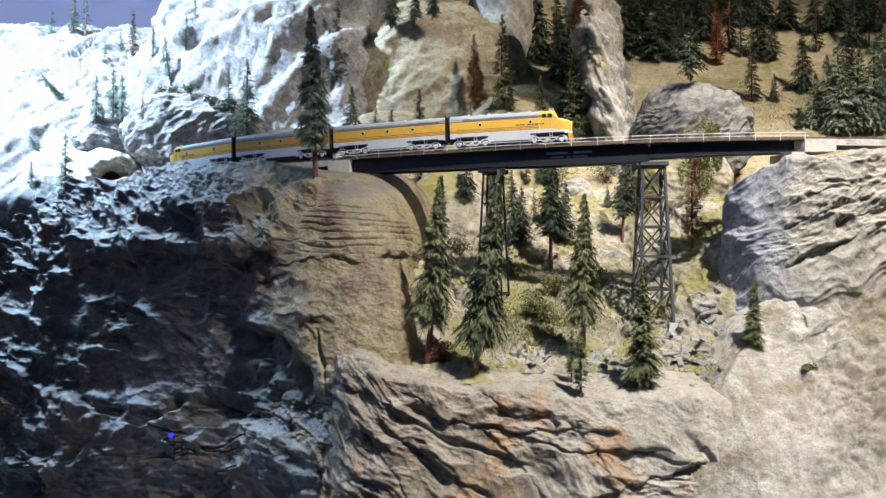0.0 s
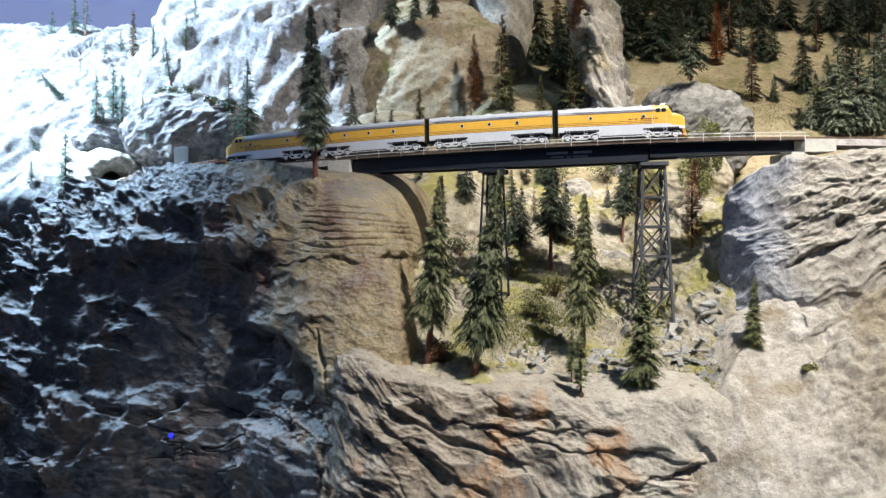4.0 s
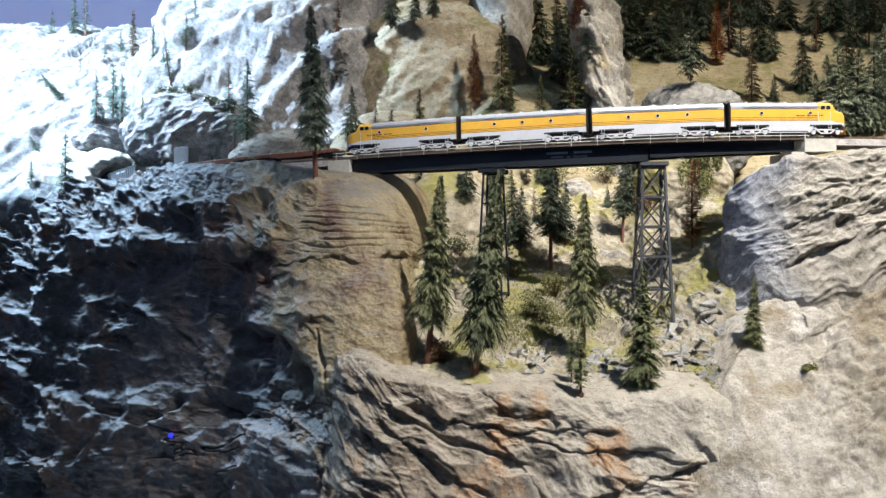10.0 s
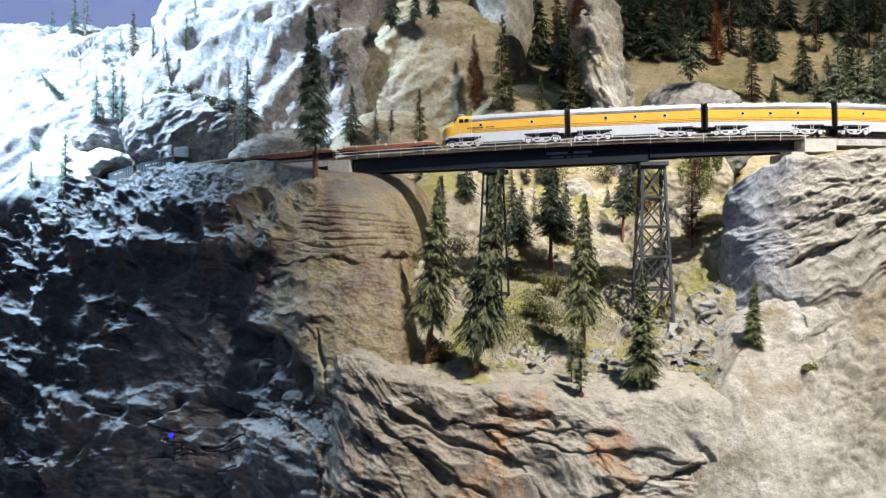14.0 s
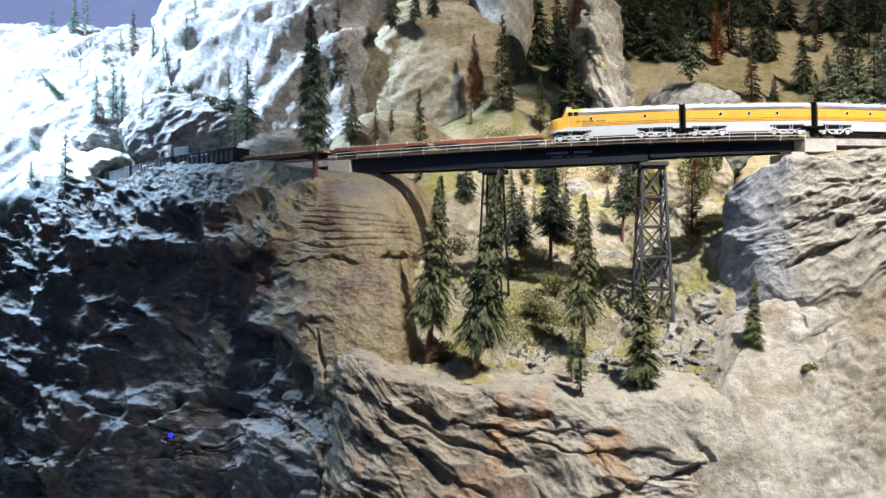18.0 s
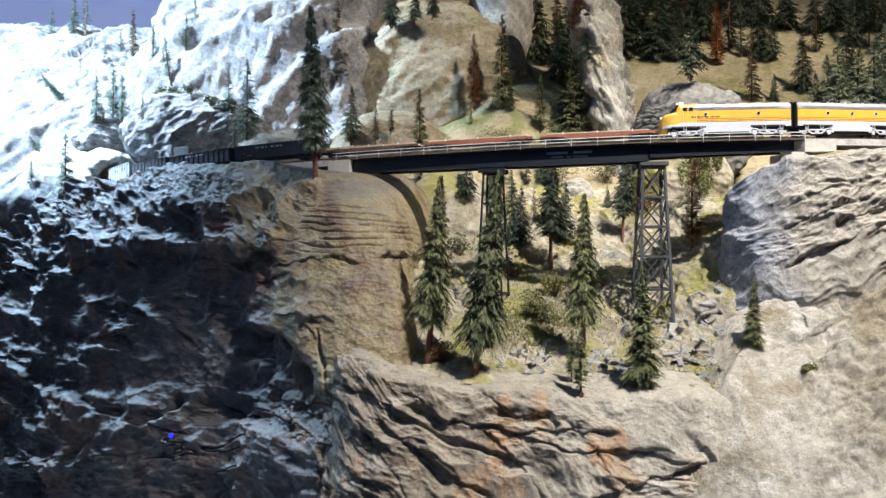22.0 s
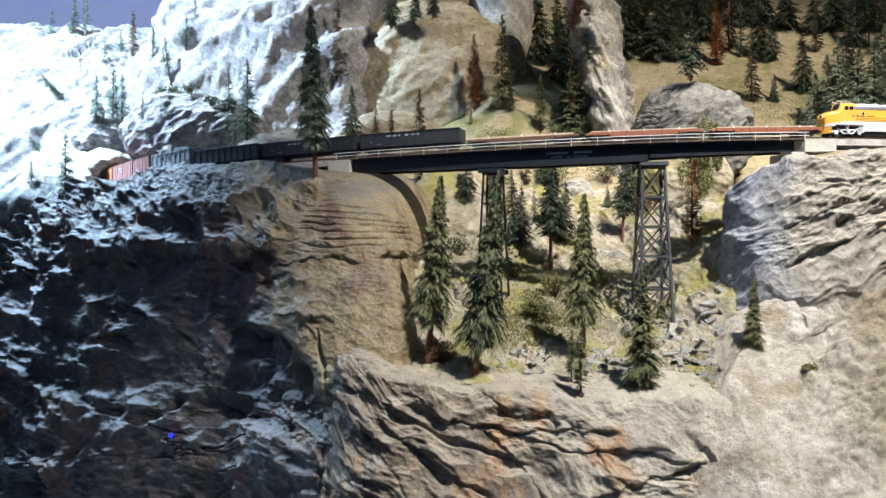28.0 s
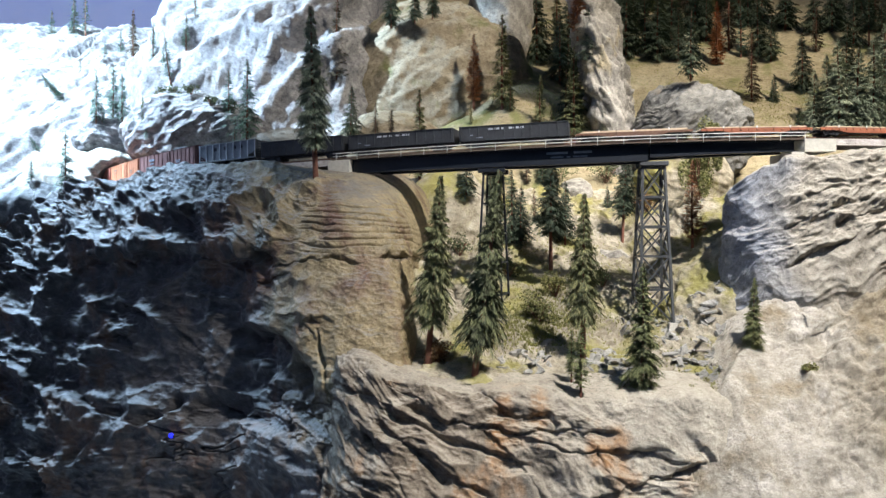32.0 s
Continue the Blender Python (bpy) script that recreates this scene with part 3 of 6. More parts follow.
def part(name, bm, mats, parent=None, label="", smooth=False):
    """One mesh object from a bmesh, under a thing or a part."""
    me = bpy.data.meshes.new(name)
    bm.to_mesh(me)
    bm.free()
    for m in (mats if isinstance(mats, (list, tuple)) else [mats]):
        me.materials.append(m)
    if smooth:
        me.polygons.foreach_set("use_smooth", [True] * len(me.polygons))
    ob = new(name, me)
    ob.parent = parent
    return tagged(ob, label)


def box(bm, centre, size, turn=None, bevel=0.0, slot=0):
    r = bmesh.ops.create_cube(bm, size=1)
    vs = r["verts"]
    bmesh.ops.scale(bm, vec=size, verts=vs)
    if bevel:
        es = list({e for v in vs for e in v.link_edges})
        out = bmesh.ops.bevel(bm, geom=es, offset=bevel, segments=1, affect="EDGES")
        vs = list({v for f in out["faces"] for v in f.verts} | {v for v in vs if v.is_valid})
    m = Matrix.Translation(centre) @ (turn.to_4x4() if turn else Matrix.Identity(4))
    bmesh.ops.transform(bm, matrix=m, verts=vs)
    if slot:
        for f in {f for v in vs for f in v.link_faces}:
            f.material_index = slot
    return vs


def bar(bm, a, b, width, depth=None, sides=4):
    """A beam from a to b."""
    a, b = Vector(a), Vector(b)
    d = b - a
    r = bmesh.ops.create_cone(bm, cap_ends=True, segments=sides, radius1=0.5 ** 0.5, radius2=0.5 ** 0.5, depth=1)
    vs = r["verts"]
    if sides == 4:
        bmesh.ops.rotate(bm, verts=vs, cent=(0, 0, 0), matrix=Matrix.Rotation(radians(45), 3, "Z"))
    bmesh.ops.scale(bm, vec=(width, depth or width, d.length), verts=vs)
    m = Matrix.Translation((a + b) / 2) @ d.to_track_quat("Z", "Y").to_matrix().to_4x4()
    bmesh.ops.transform(bm, matrix=m, verts=vs)
    return vs


def disc(bm, centre, radius, depth, axis="Y", sides=16, top=None):
    r = bmesh.ops.create_cone(bm, cap_ends=True, segments=sides, radius1=radius, radius2=radius if top is None else top, depth=depth)
    if axis != "Z":
        bmesh.ops.rotate(bm, verts=r["verts"], cent=(0, 0, 0), matrix=Matrix.Rotation(radians(90), 3, "X" if axis == "Y" else "Y"))
    bmesh.ops.translate(bm, vec=centre, verts=r["verts"])
    return r["verts"]


def thing(name, label, category, m=None, group=""):
    ob = new(name)
    ob.empty_display_size = 0.02
    if m is not None:
        ob.matrix_world = m
    return tagged(ob, label, category, group)


def ribbon(name, s0, s1, outline, mat, step=0.01, parent=None, profile=None):
    """A bar of constant outline (side, up) that follows the track. profile(s, up) may change a height."""
    n = max(2, int((s1 - s0) / step) + 1)
    grid = []
    for s in np.linspace(s0, s1, n):
        grid.append([track(s, a, profile(s, b) if profile else b) for a, b in outline])
    bm = bmesh.new()
    rings = [[bm.verts.new(p) for p in ring] for ring in grid]
    for r, q in zip(rings, rings[1:]):
        for i in range(len(r)):
            j = (i + 1) % len(r)
            bm.faces.new((r[i], r[j], q[j], q[i]))
    bm.faces.new(rings[0][::-1])
    bm.faces.new(rings[-1])
    bmesh.ops.recalc_face_normals(bm, faces=bm.faces)
    return part(name, bm, mat, parent)


# ---- tunnel ----


def tunnel():
    """A rough rock arch over the track, with a dark bore behind it."""
    s0 = -0.955
    t = float(np.interp(s0, _s, _t))
    along, side = Vector((math.cos(t), math.sin(t), 0)), Vector((-math.sin(t), math.cos(t), 0))
    foot = track(s0, 0, -0.015)
    a = np.linspace(-0.25, np.pi + 0.25, 110)
    r = np.linspace(0, 1, 44)
    grid = np.zeros((len(r), len(a), 3))
    for i, e in enumerate(r):
        w, h = 0.029 + 0.14 * e, 0.064 + 0.105 * e
        back = float(np.interp(e, [0, 0.12, 0.25, 0.5, 1], [0.035, -0.012, -0.014, 0.05, 0.26]))
        for j, b in enumerate(a):
            up = math.sin(b)
            p = foot + side * (math.cos(b) * w) + Vector((0, 0, max(up, -0.3) * h * (1 if up < 0 else abs(up) ** -0.25 if abs(up) > 0.2 else 1.0))) - along * back
            grid[i, j] = p
    nn = normals(grid)
    p = grid.reshape(-1, 3)
    h = rock_relief(p, 0.06, 71, 0.8).reshape(len(r), len(a), 1)
    grid = grid + nn * h * 0.012 * np.minimum(1, r * 4 + 0.15)[:, None, None]
    tagged(sheet("tunnel_mouth", grid, ROCK_GREY), kind="structure")
    bm = bmesh.new()
    rings = []
    for d in np.linspace(0.0, 1.4, 15):
        ring = []
        for b in np.linspace(-0.25, np.pi + 0.25, 20):
            ring.append(bm.verts.new(track(s0 - 0.03 - d, math.cos(b) * 0.0305, math.sin(b) * 0.066 - 0.015)))
        rings.append(ring)
    for q, w in zip(rings, rings[1:]):
        for i in range(len(q) - 1):
            bm.faces.new((q[i], q[i + 1], w[i + 1], w[i]))
    bm.faces.new(rings[-1])
    tagged(part("tunnel_bore", bm, ROCK_BLUFF), kind="structure")


tunnel()


def cave(p, size):
    """The mouth of a tunnel high in the cliff: an arched dark hole."""
    bm = bmesh.new()
    rings = []
    for d, k in ((0.0, 1.25), (0.004, 1.0), (0.05, 0.95), (0.12, 0.9)):
        rings.append([bm.verts.new((p[0] + k * size * 0.5 * math.cos(a), p[1] + d, p[2] + k * size * (max(0, math.sin(a)) * 0.75 - 0.35))) for a in np.linspace(-0.6, np.pi + 0.6, 18)])
    for q, w in zip(rings, rings[1:]):
        for i in range(17):
            bm.faces.new((q[i], q[i + 1], w[i + 1], w[i]))
    bm.faces.new(rings[-1])
    tagged(part("tunnel_bore", bm, ROCK_BLUFF), kind="structure")


# ---- track ----
LEFT_END, RIGHT_END = -0.158, 0.562
for a, b in ((-2.55, LEFT_END - 0.03), (RIGHT_END + 0.03, 2.15)):
    tagged(ribbon("ballast_bed", a, b, [(-0.030, -0.016), (-0.020, -0.0045), (0.020, -0.0045), (0.030, -0.016)], BALLAST), kind="structure")
railway = tagged(new("railway_track"), "two thin brown rails on dark timber ties", "track", kind="structure")
for y in (-0.0085, 0.0085):
    ribbon("rail", -2.55, 2.15, [(y - 0.0007, -0.0025), (y - 0.0007, 0), (y + 0.0007, 0), (y + 0.0007, -0.0025)], RAIL_STEEL, 0.01, railway)


def ties(first, last, count, name, length):
    me = None
    for s in np.linspace(first, last, count):
        m = Matrix.Translation(track(s, 0, -0.0038)) @ Matrix.Rotation(float(np.interp(s, _s, _t)), 4, "Z")
        if me is None:
            bm = bmesh.new()
            box(bm, (0, 0, 0), (0.0028, length, 0.0026))
            ob = part(name, bm, TIMBER, railway)
            me = ob.data
        else:
            ob = new(name, me)
            ob.parent = railway
        ob.matrix_basis = m


ties(-0.96, 0.82, 230, "tie", 0.031)

# ---- bridge ----


def bridge():
    top = thing("girder_bridge", "dark steel deck girder railway bridge with a pale two-bar railing", "bridge")

    def depth_left(s, b):
        return b if b > -0.02 else -0.0075 + b + 0.042 - np.interp(s, [-0.16, 0.02, 0.18, 0.31], [0.0225, 0.0250, 0.0270, 0.0265])

    def depth_right(s, b):
        return b if b > -0.02 else -0.0075 + b + 0.042 - np.interp(s, [0.32, 0.56], [0.0215, 0.0165])

    for s0, s1, prof in ((LEFT_END, 0.326, depth_left), (0.329, RIGHT_END - 0.012, depth_right)):
        for y in (-0.019, 0.019):
            g = ribbon("girder", s0, s1, [(y - 0.001, -0.042), (y - 0.001, -0.0075), (y + 0.001, -0.0075), (y + 0.001, -0.042)], STEEL, 0.02, top, prof)
            ribbon("top_flange", s0, s1, [(y - 0.004, -0.0090), (y - 0.004, -0.0075), (y + 0.004, -0.0075), (y + 0.004, -0.0090)], STEEL, 0.02, g)
            ribbon("bottom_flange", s0, s1, [(y - 0.004, -0.0420), (y - 0.004, -0.0406), (y + 0.004, -0.0406), (y + 0.004, -0.0420)], STEEL, 0.02, g, prof)
            for s in np.arange(s0 + 0.012, s1, 0.0265):
                bm = bmesh.new()
                hi, lo = track(s, y + 0.002 * (1 if y < 0 else -1), -0.009), track(s, y + 0.002 * (1 if y < 0 else -1), prof(s, -0.0410))
                bar(bm, lo, hi, 0.0012, 0.003)
                part("stiffener", bm, STEEL, g)
    # walkway on the near side
    ribbon("walkway", LEFT_END - 0.03, RIGHT_END + 0.01, [(-0.030, -0.0070), (-0.030, -0.0054), (-0.014, -0.0054), (-0.014, -0.0070)], TIMBER, 0.02, top)
    ribbon("walkway", LEFT_END - 0.03, RIGHT_END + 0.01, [(0.014, -0.0070), (0.014, -0.0054), (0.030, -0.0054), (0.030, -0.0070)], TIMBER, 0.02, top)
    for y in (-0.0295, 0.0295):
        for up, w in ((0.0042, 0.0006), (-0.0008, 0.0005)):
            ribbon("handrail", LEFT_END - 0.028, RIGHT_END + 0.006, [(y - w, up - w), (y - w, up + w), (y + w, up + w), (y + w, up - w)], RAILING, 0.02, top)
        for s in np.linspace(LEFT_END - 0.022, RIGHT_END, 20):
            bm = bmesh.new()
            bar(bm, track(s, y, -0.0085), track(s, y, 0.0050), 0.0009)
            part("railing_post", bm, RAILING, top)
    # worn lettering, as plain bars
    for up, runs, h in ((-0.0160, ((0.172, 0.205), (0.214, 0.242)), 0.0035), (-0.0225, ((0.178, 0.198), (0.203, 0.209), (0.213, 0.235)), 0.0022)):
        for a, b in runs:
            ribbon("lettering_bar", a, b, [(-0.0206, up - h / 2), (-0.0206, up + h / 2), (-0.0202, up + h / 2), (-0.0202, up - h / 2)], FADED, 0.01, top)


def tower(s, foot_z, steel, braced, stout):
    """A steel tower: four legs, five panels, braced or not."""
    t = float(np.interp(s, _s, _t))
    base = track(s, 0, 0)
    height = base.z - 0.0415 - foot_z
    ob = thing("bridge_tower", "grey braced steel bridge tower on concrete footings" if braced else "slender dark steel bridge tower half hidden behind a spruce", "bridge tower", Matrix.Translation((base.x, base.y, foot_z)) @ Matrix.Rotation(t, 4, "Z"), "bridge towers")

    def leg(a, b, w):
        e = 1 - w
        return Vector((a * ((0.0165 if braced else 0.013) + 0.008 * e), b * (0.016 + 0.026 * e), height * w))

    for a in (-1, 1):
        for b in (-1, 1):
            bm = bmesh.new()
            bar(bm, leg(a, b, 0.0), leg(a, b, 1.0), 0.0038 * stout, 0.0032 * stout)
            part("leg", bm, steel, ob)
    levels = [0.0, 0.21, 0.42, 0.61, 0.80, 1.0]
    for i, w in enumerate(levels):
        for a, b, c, d in ((-1, -1, 1, -1), (-1, 1, 1, 1), (-1, -1, -1, 1), (1, -1, 1, 1)):
            if i:
                bm = bmesh.new()
                bar(bm, leg(a, b, w), leg(c, d, w), 0.0022 * stout, 0.0034 * stout)
                part("strut", bm, steel, ob)
            if i < 5 and braced:
                v = levels[i + 1]
                for p, q in ((leg(a, b, w), leg(c, d, v)), (leg(c, d, w), leg(a, b, v))):
                    bm = bmesh.new()
                    bar(bm, p, q, 0.0018, 0.0022)
                    part("brace", bm, steel, ob)
    for b in (-1, 1):
        bm = bmesh.new()
        box(bm, (0, b * 0.018, height + 0.0035), (0.044, 0.008, 0.007), bevel=0.0008)
        part("cap_beam", bm, steel, ob)
    for a in (-1, 1):
        for b in (-1, 1):
            bm = bmesh.new()
            r = bmesh.ops.create_cone(bm, cap_ends=True, segments=4, radius1=0.0165, radius2=0.0095, depth=0.050)
            bmesh.ops.rotate(bm, verts=r["verts"], cent=(0, 0, 0), matrix=Matrix.Rotation(radians(45), 3, "Z"))
            bmesh.ops.translate(bm, verts=r["verts"], vec=leg(a, b, 0) + Vector((0, 0, -0.024)))
            part("footing", bm, CONCRETE, ob, "pale tapered concrete footing")


def abutments():
    for name, s0, s1, low, high, ya, yb in (("bridge_abutment", LEFT_END - 0.035, LEFT_END + 0.004, -0.060, -0.0080, -0.034, 0.034),
                                            ("bridge_abutment", RIGHT_END - 0.002, RIGHT_END + 0.050, -0.026, -0.0060, -0.032, 0.032)):
        ob = thing(name, "pale weathered concrete bridge abutment set in rock", "abutment", None, "bridge abutments")
        ribbon("stem", s0, s1, [(ya, low), (ya, high), (yb, high), (yb, low)], CONCRETE, 0.02, ob)
        s2 = (s1 - 0.004, s1 + 0.016) if s0 < 0 else (s0 - 0.020, s0 + 0.002)
        ribbon("seat", s2[0], s2[1], [(ya + 0.002, low - 0.045), (ya + 0.002, -0.034 if s0 < 0 else -0.026), (yb, -0.034 if s0 < 0 else -0.026), (yb, low - 0.045)], CONCRETE, 0.01, ob)


bridge()
tower(0.085, 1.175, STEEL, False, 0.75)
tower(0.335, 1.187, GREY_STEEL, True, 1.0)
abutments()

# ---- train ----
YELLOW = paint("gold_paint", (0.78, 0.44, 0.06), 0.32, 0, 0.10)
SILVER = paint("silver_paint", (0.66, 0.67, 0.69), 0.32, 0.15, 0.10)
ROOF = paint("roof_silver", (0.46, 0.47, 0.49), 0.38, 0.2, 0.15)
BLACK = paint("black_paint", (0.015, 0.015, 0.017), 0.5, 0, 0.3)
GLASS, _gt, _gb = material("dark_glass", 0.08, 0, (0.02, 0.025, 0.03))
TRUCK = paint("truck_silver", (0.74, 0.75, 0.77), 0.4, 0.1, 0.2)
WHEEL = paint("wheel_steel", (0.10, 0.09, 0.085), 0.4, 0.7, 0.3)
ORANGE = paint("orange_sill", (0.33, 0.115, 0.06), 0.5, 0, 0.2)
STRIPE = paint("stripe_brown", (0.16, 0.05, 0.02), 0.5, 0, 0.2)
RUST = paint("rust_sill", (0.17, 0.09, 0.055), 0.6, 0, 0.25)
LUMBER = paint("lumber", (0.62, 0.49, 0.34), 0.8, 0, 0.25, 90)
REDWOOD = paint("red_lumber", (0.25, 0.135, 0.10), 0.8, 0, 0.25, 90)
BROWN = paint("boxcar_brown", (0.19, 0.082, 0.072), 0.6, 0, 0.2)
CARROT = paint("boxcar_orange", (0.36, 0.13, 0.06), 0.55, 0, 0.2)
BRICK = paint("boxcar_brick", (0.36, 0.12, 0.09), 0.6, 0, 0.2)
PALE = paint("hopper_grey", (0.20, 0.215, 0.23), 0.55, 0, 0.2)
COAL = paint("gondola_black", (0.028, 0.031, 0.036), 0.55, 0, 0.3)
FADED_WHITE = paint("faded_white", (0.36, 0.38, 0.41), 0.6, 0, 0.3)
WHITE = paint("white_lettering", (0.75, 0.75, 0.73), 0.6, 0, 0.1)


def truck(parent, x, mats, base=0.030, wheel=0.0055, silver=True):
    """A two-axle truck under a car."""
    ob = new("truck")
    ob.parent = parent
    ob.location = (x, 0, 0)
    for side in (-1, 1):
        bm = bmesh.new()
        y = side * (0.0125 if base < 0.03 else 0.0152)
        box(bm, (0, y, wheel + 0.0040), (base * 0.62, 0.0016, 0.0022), bevel=0.0004)
        box(bm, (0, y, wheel - 0.0015), (base * 0.40, 0.0018, 0.0022), bevel=0.0004)
        for e in (-1, 1):
            arc = [(e * base * (0.5 + 0.19 * math.cos(a)), y, wheel + 0.0008 + 0.0058 * math.sin(a)) for a in np.linspace(0, np.pi, 7)]
            for p, q in zip(arc, arc[1:]):
                bar(bm, p, q, 0.0014, 0.0016)
        for e in (-1, 1):
            disc(bm, (e * base / 2, y - side * 0.0003, wheel), 0.0033, 0.0024, "Y", 10)
            bar(bm, (e * base * 0.20, y, wheel - 0.0012), (e * base * 0.34, y, wheel + 0.0030), 0.0018)
            box(bm, (e * base / 2, y, wheel + 0.0022), (0.0085, 0.0018, 0.0030), bevel=0.0005)
            box(bm, (e * base * 0.66, y, wheel + 0.0020), (0.0030, 0.0016, 0.0046), bevel=0.0004)
        box(bm, (0, y + side * 0.0008, wheel + 0.0006), (0.0070, 0.0016, 0.0040), bevel=0.0005)
        part("side_frame", bm, mats, ob)
    # black block between the frames, added for the shade behind the wheels
    bm = bmesh.new()
    box(bm, (0, 0, wheel + 0.0015), (base * 1.25, 0.0150, 0.0070))
    part("bolster", bm, BLACK, ob)
    for e in (-1, 1):
        bm = bmesh.new()
        for side in (-1, 1):
            disc(bm, (0, side * 0.0088, 0), wheel, 0.0018, "Y", 18)
            disc(bm, (0, side * 0.0088, 0), wheel * 0.35, 0.0030, "Y", 10)
            for k in range(4):
                a = k * math.pi / 2
                disc(bm, (math.cos(a) * wheel * 0.6, side * 0.0098, math.sin(a) * wheel * 0.6), wheel * 0.14, 0.0006, "Y", 6)
        disc(bm, (0, 0, 0), 0.0012, 0.018, "Y", 8)
        w = part("wheelset", bm, WHEEL, ob)
        w.location = (e * base / 2, 0, wheel)
    return ob


def shell(bm, length, ring_at, stations, bands):
    """A car body lofted from rings; bands gives each ring edge its material slot."""
    rings = []
    for x in stations:
        rings.append([bm.verts.new((x, y, z)) for y, z in ring_at(x)])
    for r, q in zip(rings, rings[1:]):
        for i in range(len(r) - 1):
            f = bm.faces.new((r[i], r[i + 1], q[i + 1], q[i]))
            f.material_index = bands[i]
    return rings


HALF = 0.0178
#        z of the ring's points up one side, and the slot of the edge above each
SIDE = [(0.0158, 1), (0.0240, 4), (0.0248, 0), (0.0264, 4), (0.0272, 0), (0.0288, 4), (0.0296, 0), (0.0422, 4), (0.0430, 3), (0.0470, 3)]


def unit_ring(x, nose):
    """Half-width and heights of a streamlined diesel; nose is where its rounded front ends, or None."""
    w, top = HALF, 0.0540
    if nose is not None:
        d = nose - x
        if d < 0.020:
            e = max(0.0, 1 - d / 0.020)
            w = HALF * (1 - 0.55 * e ** 2.6)
        top = np.interp(d, [0, 0.002, 0.006, 0.014, 0.0205, 0.0265, 0.030], [0.0310, 0.0350, 0.0382, 0.0402, 0.0415, 0.0525, 0.0540])
    pts = []
    k = (top - 0.0158) / (0.0540 - 0.0158)
    side = [(w, 0.0158 + (z - 0.0158) * (k if top < 0.0535 else 1)) for z, _ in SIDE]
    crown = [(w * 0.93, side[-1][1] + (top - side[-1][1]) * 0.50), (w * 0.74, side[-1][1] + (top - side[-1][1]) * 0.80), (w * 0.40, top - 0.0004 * k), (0, top)]
    half = side + crown
    return [(-y, z) for y, z in half] + [(y, z) for y, z in half[-2::-1]]


def diesel(name, length, cab, label):
    """A streamlined diesel unit in gold and silver; the cab, where it has one, looks along +x."""
    car = thing(name, label, "locomotive", None, "diesel locomotives")
    h = length / 2 - 0.0035
    bm = bmesh.new()
    if cab:
        xs = [-h, h - 0.052, h - 0.0515, h - 0.032, h - 0.030, h - 0.0265, h - 0.0235, h - 0.0205, h - 0.016, h - 0.012, h - 0.008, h - 0.005, h - 0.003, h - 0.0012, h]
    else:
        xs = [-h, -h + 0.001, h - 0.001, h]
    slots = [b for _, b in SIDE] + [3, 3, 3]
    slots = slots + slots[::-1]
    rings = shell(bm, length, lambda x: unit_ring(x, h if cab else None), xs, slots)
    bm.faces.new(rings[0])
    bm.faces.new(rings[-1][::-1])
    if cab:
        for f in bm.faces:
            c = f.calc_center_median()
            if c.x > h - 0.0515 and f.material_index in (3, 4):
                f.material_index = 0
    bmesh.ops.recalc_face_normals(bm, faces=bm.faces)
    part("body", bm, [YELLOW, SILVER, BLACK, ROOF, STRIPE], car, "gold upper sides, silver lower sides, thin dark stripes")
    bm = bmesh.new()
    box(bm, (-0.002, 0, 0.0130), (length * 0.93, 0.0290, 0.0065))
    box(bm, (-0.002, 0, 0.0080), (length * 0.34, 0.0300, 0.0090))
    part("underframe", bm, BLACK, car)
    # skirt between the trucks, with sloping ends
    bm = bmesh.new()
    for side in (-1, 1):
        y = side * HALF
        pts = [(-length * 0.195, 0.0160), (length * 0.195, 0.0160), (length * 0.172, 0.0085), (-length * 0.172, 0.0085)]
        a = [bm.verts.new((x, y, z)) for x, z in pts]
        b = [bm.verts.new((x, y - side * 0.004, z)) for x, z in pts]
        bm.faces.new(a), bm.faces.new(b[::-1])
        for i in range(4):
            bm.faces.new((a[i], b[i], b[(i + 1) % 4], a[(i + 1) % 4]))
    bmesh.ops.recalc_face_normals(bm, faces=bm.faces)
    part("skirt", bm, SILVER, car)
    for x in (-length * 0.305, length * 0.295):
        truck(car, x, TRUCK, 0.043, 0.0062)
        # black strip on the side stands in for the shaded opening above the truck
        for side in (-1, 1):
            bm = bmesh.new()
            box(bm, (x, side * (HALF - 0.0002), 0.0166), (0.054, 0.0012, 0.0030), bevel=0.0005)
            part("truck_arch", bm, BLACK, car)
        for dx in (-0.021, 0.006):
            for side in (-1, 1):
                bm = bmesh.new()
                for k in (-1, 1):
                    bar(bm, (x + dx + k * 0.0022, side * 0.0186, 0.0085), (x + dx + k * 0.0022, side * 0.0186, 0.0195), 0.0006)
                for z in (0.0095, 0.0125):
                    bar(bm, (x + dx - 0.0022, side * 0.0186, z), (x + dx + 0.0022, side * 0.0186, z), 0.0007)
                part("step_ladder", bm, SILVER, car)
    for x in ([-0.045, 0.0, 0.045] if not cab else [-length * 0.235, length * 0.165]):
        for side in (-1, 1):
            bm = bmesh.new()
            disc(bm, (x, side * (HALF + 0.0002), 0.0362), 0.0030, 0.0010, "Y", 18)
            w = part("porthole", bm, SILVER, car, "silver porthole rim")
            bm = bmesh.new()
            disc(bm, (x, side * (HALF + 0.0008), 0.0362), 0.0022, 0.0004, "Y", 16)
            part("pane", bm, GLASS, w)
    for side in (-1, 1):
        bm = bmesh.new()
        for z in np.linspace(0.0438, 0.0468, 5):
            box(bm, (-0.004 if cab else 0, side * (HALF + 0.0001), z), (length * (0.72 if cab else 0.88), 0.0004, 0.0003))
        part("side_grille", bm, ROOF, car)
